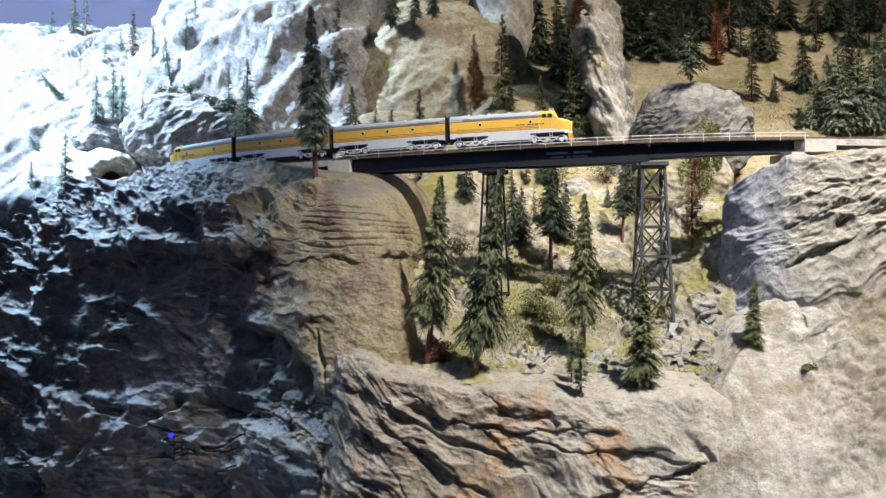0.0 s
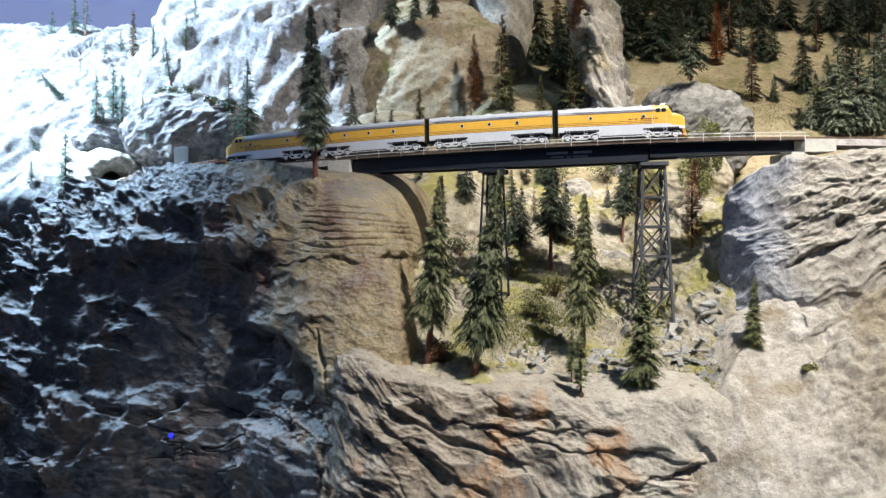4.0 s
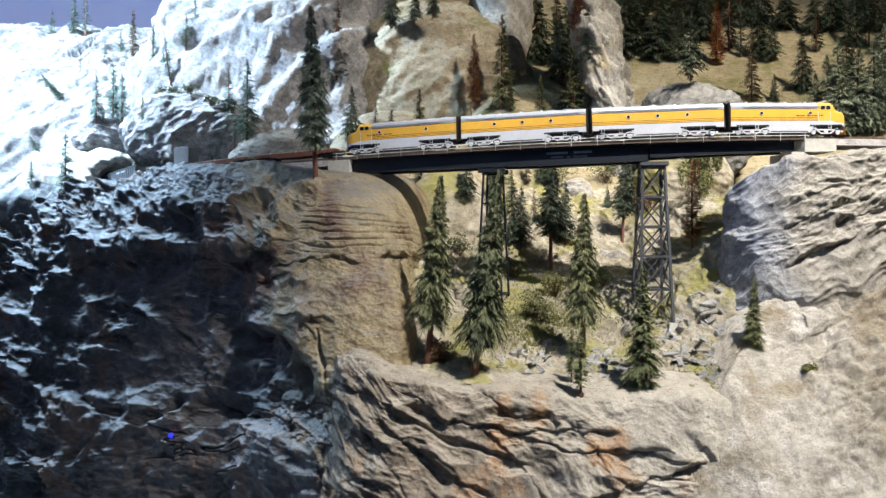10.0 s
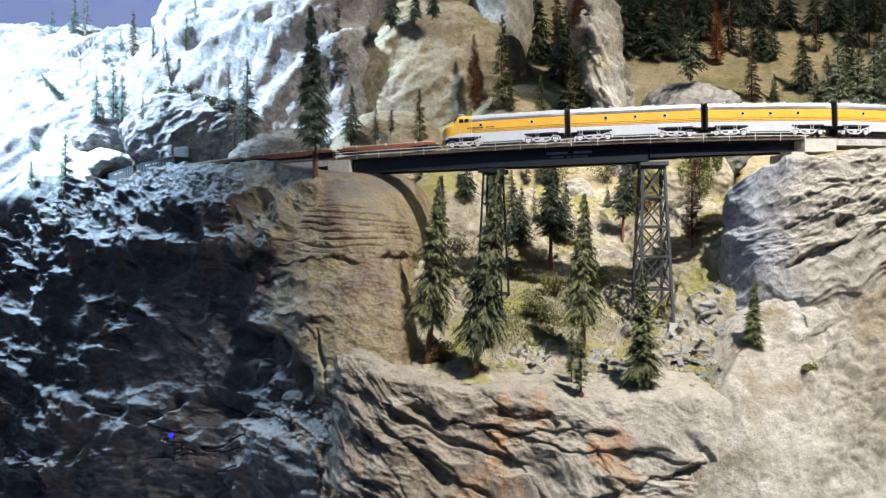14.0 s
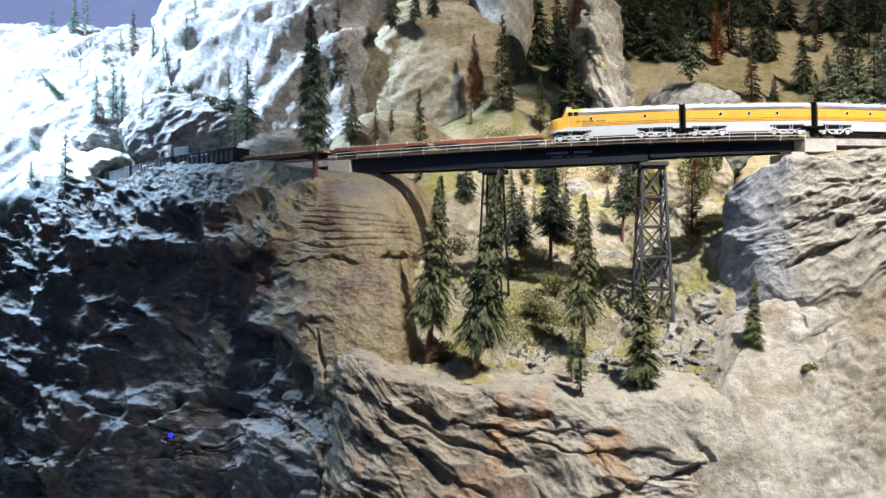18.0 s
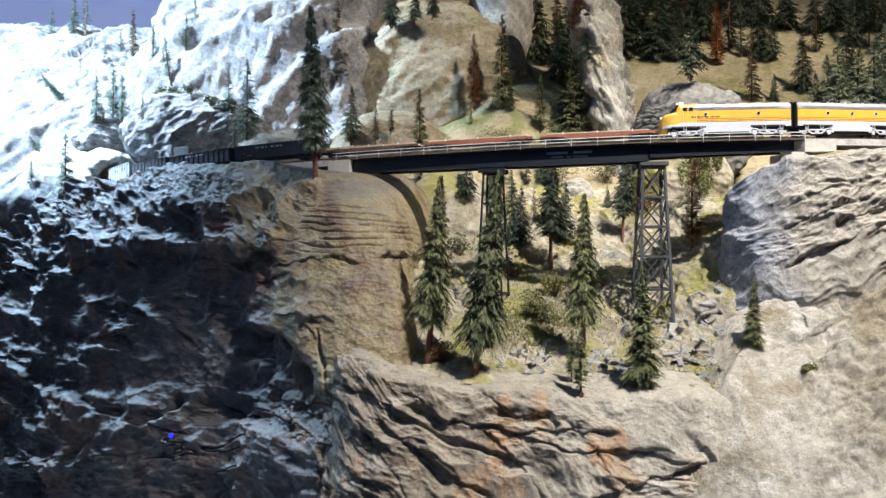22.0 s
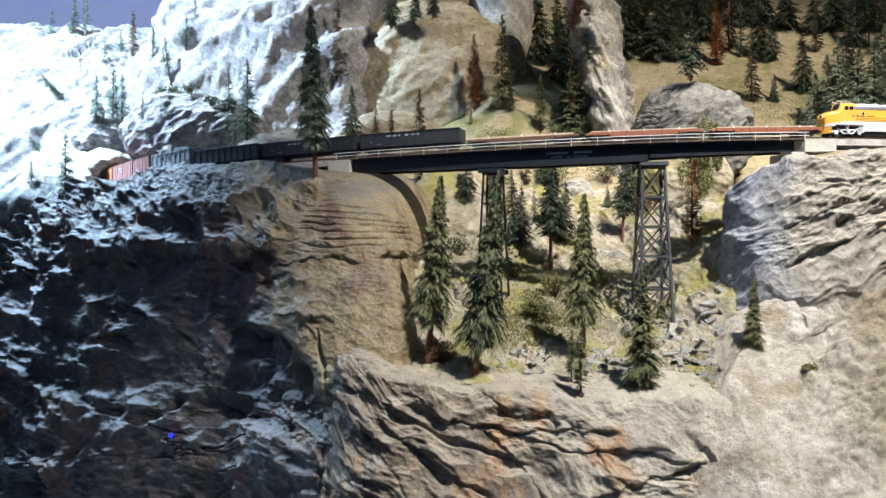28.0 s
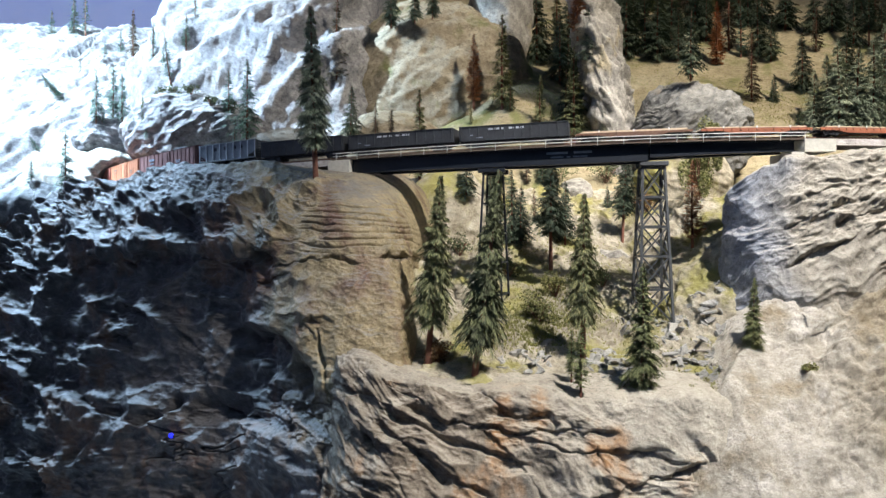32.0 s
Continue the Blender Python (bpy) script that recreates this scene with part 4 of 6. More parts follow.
    for x in np.arange(-h + 0.022, h - (0.040 if cab else 0.015), 0.0245):
        bm = bmesh.new()
        disc(bm, (x, 0, 0.0543), 0.0075, 0.0012, "Z", 18)
        for k in range(5):
            box(bm, (x, -0.005 + 0.0025 * k, 0.0550), (0.012, 0.0004, 0.0004))
        part("roof_fan", bm, ROOF, car)
    for x in np.arange(-h + 0.03, h - 0.04, 0.033):
        bm = bmesh.new()
        box(bm, (x, -0.0075, 0.0545), (0.004, 0.003, 0.0018), bevel=0.0004)
        part("roof_box", bm, SILVER, car)
    ends = (-1,) if cab else (-1, 1)
    for e in ends:
        bm = bmesh.new()
        box(bm, (e * (h + 0.0016), 0, 0.0325), (0.0032, 0.0310, 0.0400), bevel=0.001)
        for k in range(3):
            box(bm, (e * (h + 0.0006 + 0.001 * k), 0, 0.0325), (0.0004, 0.0325, 0.0410))
        part("diaphragm", bm, BLACK, car, "black rubber gangway diaphragm")
    for e in (-1, 1):
        bm = bmesh.new()
        box(bm, (e * (h + 0.0022), 0, 0.0090), (0.0060, 0.0028, 0.0026), bevel=0.0006)
        part("coupler", bm, BLACK, car)
    if cab:
        for side in (-1, 1):
            bm = bmesh.new()
            for x in (-0.0335, -0.0425):
                box(bm, (h + x, side * (HALF + 0.0002), 0.0446), (0.0068, 0.0010, 0.0056), bevel=0.0008)
            part("cab_side_window", bm, GLASS, car)
            bm = bmesh.new()
            q = [(h - 0.0208, 0.0424, 0.0010), (h - 0.0208, 0.0424, 0.0148), (h - 0.0256, 0.0514, 0.0135), (h - 0.0256, 0.0514, 0.0010)]
            vs = [bm.verts.new((x + 0.0006, side * y, z + 0.0006)) for x, z, y in q]
            bm.faces.new(vs)
            bmesh.ops.recalc_face_normals(bm, faces=bm.faces)
            part("windshield", bm, GLASS, car)
            # lettering on the flank, as plain bars
            bm = bmesh.new()
            x = h - 0.088
            for w in (0.006, 0.003, 0.005, 0.0, 0.007, 0.004, 0.006, 0.004, 0.005):
                if w:
                    box(bm, (x + w / 2, side * (HALF + 0.0002), 0.0322), (w - 0.0012, 0.0004, 0.0018))
                x += w + 0.0004 if w else 0.003
            part("lettering_bar", bm, STRIPE, car)
            bm = bmesh.new()
            box(bm, (h - 0.0115, side * 0.0132, 0.0362), (0.006, 0.0012, 0.0024), Matrix.Rotation(side * -0.5, 3, "Z"), 0.0003)
            part("number_board", bm, BLACK, car)
            bm = bmesh.new()
            for dx in (-0.0305, -0.0505):
                bar(bm, (h + dx, side * (HALF + 0.0005), 0.0165), (h + dx, side * (HALF + 0.0005), 0.0390), 0.0006)
            part("grab_iron", bm, SILVER, car)
            bm = bmesh.new()
            bar(bm, (h - 0.036, side * 0.006, 0.0565), (h - 0.028, side * 0.006, 0.0568), 0.0012, None, 8)
            bar(bm, (h - 0.034, side * 0.006, 0.0540), (h - 0.034, side * 0.006, 0.0565), 0.0010)
            part("horn", bm, SILVER, car)
        bm = bmesh.new()
        disc(bm, (h - 0.0010, 0, 0.0330), 0.0026, 0.003, "X", 16)
        lamp = part("headlight", bm, SILVER, car)
        bm = bmesh.new()
        disc(bm, (h + 0.0008, 0, 0.0330), 0.0020, 0.0006, "X", 14)
        part("lens", bm, GLASS, lamp)
        bm = bmesh.new()
        pts = [(h - 0.006, 0.0165, 0.0150), (h + 0.0006, 0.0070, 0.0150), (h + 0.0036, 0.0060, 0.0045), (h - 0.004, 0.0160, 0.0045)]
        for side in (-1, 1):
            vs = [bm.verts.new((x, side * y, z)) for x, y, z in pts]
            bm.faces.new(vs)
        mid = [bm.verts.new((x, y, z)) for x, y, z in ((h + 0.0006, -0.0070, 0.0150), (h + 0.0006, 0.0070, 0.0150), (h + 0.0036, 0.0060, 0.0045), (h + 0.0036, -0.0060, 0.0045))]
        bm.faces.new(mid)
        bmesh.ops.solidify(bm, geom=bm.faces[:], thickness=0.0012)
        bmesh.ops.recalc_face_normals(bm, faces=bm.faces)
        part("pilot", bm, YELLOW, car)
        bm = bmesh.new()
        for k, z in enumerate((0.0250, 0.0275, 0.0300)):
            box(bm, (h + 0.0002, 0, z - 0.004), (0.0008, 0.0120, 0.0006))
        part("nose_stripe", bm, BLACK, car)
    return car


def wagon_base(car, length, sill, mats, height=0.0085):
    bm = bmesh.new()
    box(bm, (0, 0, height), (length * 0.96, 0.012, 0.004))
    for e in (-1, 1):
        box(bm, (e * (length / 2 - 0.003), 0, height + 0.0005), (0.008, 0.0028, 0.0026))
    part("frame", bm, BLACK, car)
    for e in (-1, 1):
        truck(car, e * length * 0.345, COAL, 0.0205, 0.0050)


def flatcar(length, sill, load, label):
    car = thing("flat_car", label, "flat car", None, "freight cars")
    h = length / 2 - 0.005
    wagon_base(car, length, sill, sill)
    bm = bmesh.new()
    box(bm, (0, 0, 0.0118), (2 * h, 0.032, 0.0018), bevel=0.0004)
    part("deck", bm, LUMBER, car)
    for side in (-1, 1):
        bm = bmesh.new()
        y = side * 0.0165
        pts = [(-h, 0.0134), (h, 0.0134), (h, 0.0098), (h * 0.62, 0.0094), (h * 0.42, 0.0062), (-h * 0.42, 0.0062), (-h * 0.62, 0.0094), (-h, 0.0098)]
        a = [bm.verts.new((x, y, z)) for x, z in pts]
        b = [bm.verts.new((x, y - side * 0.0012, z)) for x, z in pts]
        bm.faces.new(a), bm.faces.new(b[::-1])
        for i in range(len(pts)):
            bm.faces.new((a[i], b[i], b[(i + 1) % len(pts)], a[(i + 1) % len(pts)]))
        bmesh.ops.recalc_face_normals(bm, faces=bm.faces)
        s = part("side_sill", bm, sill, car)
        me = None
        for x in np.linspace(-h * 0.9, h * 0.9, 13):
            if me is None:
                bm = bmesh.new()
                box(bm, (0, 0, 0), (0.0028, 0.0016, 0.0026), bevel=0.0003)
                ob = part("stake_pocket", bm, sill, s)
                me = ob.data
            else:
                ob = new("stake_pocket", me)
                ob.parent = s
            ob.location = (x, y + side * 0.0006, 0.0118)
    # bundles of boards lying on sticks, with white tags on the bands
    rng = random.Random(len(label))
    for x in np.linspace(-h * 0.60, h * 0.60, 3):
        w = h * 0.60
        bm = bmesh.new()
        for e in (-1, 1):
            box(bm, (x + e * w * 0.35, 0, 0.0131), (0.0022, 0.029, 0.0008))
        bundle = part("lumber_bundle", bm, TIMBER, car)
        for row, mat in ((0, load), (1, LUMBER)):
            bm = bmesh.new()
            box(bm, (0, 0, 0), (w - 0.001, 0.0047, 0.0014))
            ob = part("board", bm, mat, bundle)
            for col in range(6):
                if col:
                    ob = new("board", ob.data)
                    ob.parent = bundle
                ob.location = (x + rng.uniform(-0.0022, 0.0022), -0.0125 + 0.005 * col, 0.0142 + 0.0015 * row)
        for side in (-1, 1):
            bm = bmesh.new()
            box(bm, (x, side * 0.0154, 0.0145), (0.0010, 0.0008, 0.0044))
            box(bm, (x, side * 0.0154, 0.0163), (0.0024, 0.0012, 0.0020))
            part("binding_band", bm, WHITE, car)
    return car


def gondola(length, height, ribs, colour, label, lettered=True):
    car = thing("gondola_car", label, "gondola", None, "freight cars")
    h = length / 2 - 0.0045
    wagon_base(car, length, colour, colour)
    w, z0, z1 = 0.0170, 0.0110, height
    bm = bmesh.new()
    for side in (-1, 1):
        box(bm, (0, side * w, (z0 + z1) / 2), (2 * h, 0.0012, z1 - z0))
    for e in (-1, 1):
        box(bm, (e * h, 0, (z0 + z1) / 2), (0.0012, 2 * w, z1 - z0))
    box(bm, (0, 0, z0), (2 * h, 2 * w, 0.0016))
    part("body", bm, colour, car)
    for side in (-1, 1):
        bm = bmesh.new()
        box(bm, (0, side * (w + 0.0006), z1), (2 * h + 0.001, 0.0024, 0.0016), bevel=0.0003)
        part("top_chord", bm, colour, car)
        for x in np.linspace(-h * 0.97, h * 0.97, ribs):
            bm = bmesh.new()
            box(bm, (x, side * (w + 0.0011), (z0 + z1) / 2), (0.0016, 0.0014, z1 - z0), bevel=0.0003)
            part("rib", bm, colour, car)
        if lettered:
            bm = bmesh.new()
            x = -0.036
            for word in (3, 3, 2, 0, 3, 2, 2):
                if word:
                    box(bm, (side * -x, side * (w + 0.0009), z1 - 0.0052), (word * 0.0026, 0.0004, 0.0030))
                x += word * 0.0026 + 0.0022 if word else 0.006
            part("lettering_bar", bm, FADED_WHITE, car)
            bm = bmesh.new()
            box(bm, (side * h * 0.62, side * (w + 0.0009), z0 + 0.005), (0.010, 0.0004, 0.0018))
            box(bm, (side * h * 0.78, side * (w + 0.0009), z0 + 0.009), (0.006, 0.0004, 0.0014))
            part("data_bar", bm, FADED, car)
    bm = bmesh.new()
    box(bm, (0, 0, z0 + 0.004), (2 * h - 0.003, 2 * w - 0.003, 0.004))
    part("cargo", bm, COAL, car)
    return car


def hopper(length, label):
    car = thing("hopper_car", label, "hopper", None, "freight cars")
    h = length / 2 - 0.0045
    wagon_base(car, length, PALE, PALE)
    w = 0.0172
    bm = bmesh.new()
    for side in (-1, 1):
        pts = [(-h, 0.0440), (h, 0.0440), (h, 0.0270), (h * 0.62, 0.0125), (-h * 0.62, 0.0125), (-h, 0.0270)]
        a = [bm.verts.new((x, side * w, z)) for x, z in pts]
        bm.faces.new(a)
    bm.verts.ensure_lookup_table()
    for i in range(6):
        j = (i + 1) % 6
        bm.faces.new((bm.verts[i], bm.verts[j], bm.verts[6 + j], bm.verts[6 + i]))
    bmesh.ops.recalc_face_normals(bm, faces=bm.faces)
    part("body", bm, PALE, car)
    for side in (-1, 1):
        for x in np.linspace(-h * 0.97, h * 0.97, 9):
            bm = bmesh.new()
            low = np.interp(abs(x), [0, h * 0.62, h], [0.0125, 0.0125, 0.0125])
            box(bm, (x, side * (w + 0.0009), (low + 0.0440) / 2), (0.0016, 0.0018, 0.0440 - low), bevel=0.0003)
            part("rib", bm, SILVER, car)
        bm = bmesh.new()
        box(bm, (0, side * (w + 0.0008), 0.0130), (2 * h, 0.0022, 0.0024), bevel=0.0003)
        box(bm, (0, side * (w + 0.0008), 0.0440), (2 * h, 0.0022, 0.0020), bevel=0.0003)
        part("side_sill", bm, PALE, car)
        bm = bmesh.new()
        for x in (-0.030, -0.004, 0.020, 0.036):
            box(bm, (x, side * (w + 0.0002), 0.0345), (0.0075, 0.0006, 0.0062), bevel=0.0)
        part("lettering_bar", bm, BLACK, car)
    for e in (-1, 1):
        bm = bmesh.new()
        r = bmesh.ops.create_cone(bm, cap_ends=True, segments=4, radius1=0.006, radius2=0.017, depth=0.010)
        bmesh.ops.rotate(bm, verts=r["verts"], cent=(0, 0, 0), matrix=Matrix.Rotation(radians(45), 3, "Z"))
        bmesh.ops.translate(bm, verts=r["verts"], vec=(e * h * 0.28, 0, 0.0085))
        part("discharge_chute", bm, BLACK, car)
        bm = bmesh.new()
        for z in np.linspace(0.016, 0.043, 7):
            bar(bm, (e * (h + 0.001), -0.012, z), (e * (h + 0.001), -0.004, z), 0.0007)
        part("end_ladder", bm, SILVER, car)
    for x in (-h * 0.6, -h * 0.2, h * 0.2, h * 0.6):
        bm = bmesh.new()
        box(bm, (x, 0, 0.0447), (h * 0.32, 0.020, 0.0016), bevel=0.0004)
        part("roof_hatch", bm, PALE, car)
    return car


def boxcar(length, colour, label, category="boxcar"):
    car = thing("boxcar", label, category, None, "freight cars")
    h = length / 2 - 0.0045
    wagon_base(car, length, colour, colour)
    w, z0, z1 = 0.0172, 0.0115, 0.0475
    bm = bmesh.new()
    box(bm, (0, 0, (z0 + z1) / 2), (2 * h, 2 * w, z1 - z0), bevel=0.0004)
    part("body", bm, colour, car)
    bm = bmesh.new()
    ring = [(-w - 0.0008, z1), (-w * 0.5, z1 + 0.0022), (0, z1 + 0.0030), (w * 0.5, z1 + 0.0022), (w + 0.0008, z1)]
    a = [bm.verts.new((-h - 0.0006, y, z)) for y, z in ring]
    b = [bm.verts.new((h + 0.0006, y, z)) for y, z in ring]
    for i in range(4):
        bm.faces.new((a[i], a[i + 1], b[i + 1], b[i]))
    bm.faces.new(a), bm.faces.new(b[::-1])
    bm.faces.new((a[0], b[0], b[4], a[4]))
    bmesh.ops.recalc_face_normals(bm, faces=bm.faces)
    part("roof", bm, colour, car)
    for side in (-1, 1):
        for x in np.linspace(-h * 0.96, h * 0.96, 15):
            if abs(x) > 0.024:
                bm = bmesh.new()
                box(bm, (x, side * (w + 0.0004), (z0 + z1) / 2), (0.0010, 0.0010, z1 - z0))
                part("rib", bm, colour, car)
        bm = bmesh.new()
        box(bm, (0, side * (w + 0.0010), (z0 + z1) / 2), (0.036, 0.0016, z1 - z0 - 0.002), bevel=0.0004)
        door = part("door", bm, colour, car)
        bm = bmesh.new()
        for x in (-0.010, 0.010):
            bar(bm, (x, side * (w + 0.0022), z0 + 0.002), (x, side * (w + 0.0022), z1 - 0.003), 0.0009)
        part("lock_rod", bm, colour, door)
        bm = bmesh.new()
        for dx, z, wd, ht in ((-0.055, 0.036, 0.022, 0.004), (-0.055, 0.029, 0.016, 0.0022), (0.050, 0.026, 0.018, 0.002), (0.050, 0.0225, 0.014, 0.002)):
            if abs(dx) + wd / 2 < h:
                box(bm, (dx, side * (w + 0.0010), z), (wd, 0.0006, ht))
        part("lettering_bar", bm, RUST if colour is CARROT else FADED, car)
    for e in (-1, 1):
        bm = bmesh.new()
        for z in np.linspace(0.015, 0.045, 9):
            bar(bm, (e * (h + 0.0008), -0.014, z), (e * (h + 0.0008), 0.014, z), 0.0010)
        part("end_rib", bm, colour, car)
    return car


# each car: where its front coupler stands at the start, its length, the thing, whether it runs backwards
TRAIN = []


def couple(front, length, car, reverse=False):
    TRAIN.append((front, length, car, reverse))


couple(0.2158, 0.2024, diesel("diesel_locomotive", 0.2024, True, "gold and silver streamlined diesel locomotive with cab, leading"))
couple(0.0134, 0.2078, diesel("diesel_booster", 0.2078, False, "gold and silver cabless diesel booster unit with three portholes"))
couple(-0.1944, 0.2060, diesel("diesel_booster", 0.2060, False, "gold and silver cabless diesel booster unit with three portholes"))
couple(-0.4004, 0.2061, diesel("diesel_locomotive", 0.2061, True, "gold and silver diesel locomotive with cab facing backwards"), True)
couple(-0.6065, 0.1885, flatcar(0.1885, ORANGE, REDWOOD, "orange flat car loaded with bundles of reddish boards"))
couple(-0.7950, 0.1885, flatcar(0.1885, ORANGE, REDWOOD, "orange flat car carrying bundles of reddish boards"))
couple(-0.9835, 0.1886, flatcar(0.1886, RUST, LUMBER, "rust brown flat car loaded with pale boards"))
couple(-1.1721, 0.1836, gondola(0.1836, 0.0340, 13, COAL, "black steel gondola car with white lettering bars"))
couple(-1.3557, 0.1955, gondola(0.1955, 0.0340, 13, COAL, "long black steel gondola car with white lettering bars"))
couple(-1.5512, 0.1763, gondola(0.1763, 0.0360, 11, COAL, "dark ribbed steel gondola car", False))
couple(-1.7275, 0.1559, hopper(0.1559, "pale grey ribbed covered hopper car"))
couple(-1.8834, 0.2289, boxcar(0.2289, BROWN, "dull red-brown boxcar with sliding doors"))
couple(-2.1123, 0.1900, boxcar(0.1900, CARROT, "faded orange boxcar with sliding doors"))
couple(-2.3023, 0.1850, boxcar(0.1850, BRICK, "faded brick red boxcar with sliding doors, last of the train"))

# ---- trees ----


def foliage(name, dark, light, rough=0.75):
    m, t, b = material(name, rough)
    info = t.nodes.new("ShaderNodeObjectInfo")
    isl = t.nodes.new("ShaderNodeNewGeometry")
    f = mix(t, 0.5, noise_tex(t, 70, 3), isl.outputs["Random Per Island"])
    col = ramp(t, f, [(0.25, dark), (0.75, light)])
    v = ramp(t, info.outputs["Random"], [(0.0, (0.72, 0.74, 0.72)), (1.0, (1.18, 1.12, 1.05))])
    t.links.new(mix(t, 1.0, col, v, "MULTIPLY"), b.inputs["Base Color"])
    return m


GREEN = foliage("spruce_green", (0.036, 0.047, 0.020), (0.215, 0.222, 0.098))
OLIVE = foliage("olive_green", (0.055, 0.070, 0.025), (0.20, 0.215, 0.085))
DARK = foliage("dark_needles", (0.018, 0.032, 0.020), (0.080, 0.105, 0.060))
BLUISH = foliage("blue_green", (0.045, 0.085, 0.068), (0.18, 0.28, 0.22))
GREY_GREEN = foliage("grey_green", (0.09, 0.12, 0.085), (0.36, 0.41, 0.30))
DEAD = foliage("dead_needles", (0.17, 0.065, 0.025), (0.46, 0.20, 0.085))
BROWNED = foliage("withered_needles", (0.045, 0.035, 0.022), (0.13, 0.10, 0.06))
BARK = paint("reddish_bark", (0.17, 0.070, 0.045), 0.9, 0, 0.35, 120, 0.0008)


def conifer(name, label, leaf, radius, bare, levels, per, droop, seed, gaps=0.12, sprigs=4):
    """A conifer one metre high, to be scaled: a bent tapering trunk, and a crown of boughs with side sprigs."""
    rng = np.random.default_rng(seed)
    tree = thing(name, label, "tree", None, "conifers")
    bend = rng.normal(0, 0.006, 2)

    def axis(z):
        return np.array([bend[0] * math.sin(3 * z), bend[1] * math.sin(2.4 * z + 1), z])

    bm = bmesh.new()
    rings = []
    for z in np.linspace(-0.04, 0.985, 12):
        c, r = axis(z), 0.0145 * (1 - z) ** 0.8 + 0.0025
        rings.append([bm.verts.new((c[0] + r * math.cos(a), c[1] + r * math.sin(a), z)) for a in np.linspace(0, 2 * np.pi, 8)[:-1]])
    for r, q in zip(rings, rings[1:]):
        for i in range(7):
            bm.faces.new((r[i], r[(i + 1) % 7], q[(i + 1) % 7], q[i]))
    bm.faces.new(rings[0][::-1]), bm.faces.new(rings[-1])
    part("trunk", bm, BARK, tree, smooth=True)
    verts, faces = [], []

    def blade(a, b, c, width):
        """A narrow folded sprig from a over b to c."""
        side = np.cross(c - a, (0, 0, 1.0))
        side = side / (np.linalg.norm(side) + 1e-9) * width
        n = len(verts)
        verts.extend([a, b + side, b - side - np.array((0, 0, width * 0.5)), c])
        faces.extend([(n, n + 1, n + 3), (n, n + 3, n + 2)])

    for k in range(levels):
        e = k / (levels - 1)
        z = bare + (0.985 - bare) * e ** 0.92
        reach = radius * ((1 - e) ** 0.85 * min(1, 0.55 + 4 * e) + 0.025)
        lobe = rng.uniform(0, 6.28)
        for j in range(max(4, int(per * (1 - 0.45 * e)))):
            if rng.random() < gaps:
                continue
            a = rng.uniform(0, 6.28)
            r = reach * rng.uniform(0.55, 1.12) * (1 + 0.18 * math.cos(2 * (a - lobe)))
            start = axis(z + rng.uniform(-0.012, 0.012))
            out = np.array((math.cos(a), math.sin(a), 0.0))
            fall = droop * (1 - 0.85 * e) + rng.normal(0, 0.12)
            pts = [start + out * r * w + np.array((0, 0, r * (0.25 * w - fall * w * w * 1.1))) for w in (0, 0.35, 0.7, 1.0)]
            wide = 0.010 + 0.05 * r
            for p, q in zip(pts, pts[1:]):
                blade(p, (p + q) / 2, q + (q - p) * 0.25, wide * 2.0 / sprigs)
            across = np.array((-out[1], out[0], 0))
            for w in np.linspace(0.24, 0.90, sprigs):
                base = start + out * r * w + np.array((0, 0, r * (0.25 * w - fall * w * w * 1.1)))
                for sgn in (-1, 1):
                    ln = r * 0.36 * (1.15 - w) + 0.014
                    tip = base + out * ln * 0.75 + across * sgn * ln * rng.uniform(0.5, 0.95) - np.array((0, 0, ln * rng.uniform(0.25, 0.9) * (0.5 + droop)))
                    blade(base, (base + tip) / 2 + np.array((0, 0, ln * 0.10)), tip, wide * 1.68 / sprigs)
    me = bpy.data.meshes.new("crown")
    me.from_pydata([tuple(v) for v in verts], [], faces)
    me.materials.append(leaf)
    new("crown", me).parent = tree
    return tree


def plant(kinds, rows):
    """Each row: x, y, z of the foot, height, which kind, lean in degrees. The first of a kind is moved, the rest are copies."""
    rng = random.Random(len(rows))
    for x, y, z, h, k, lean in rows:
        src = kinds[k]
        m = Matrix.Translation((x, y, z)) @ Matrix.Rotation(radians(lean), 4, "Y") @ Matrix.Rotation(rng.uniform(0, 6.28), 4, "Z") @ Matrix.Diagonal((h, h, h, 1))
        if src.get("used"):
            copy_thing(src, m @ Matrix.Diagonal((1 / src.scale.x, 1 / src.scale.y, 1 / src.scale.z, 1)))
        else:
            src["used"] = 1
            src.matrix_world = m


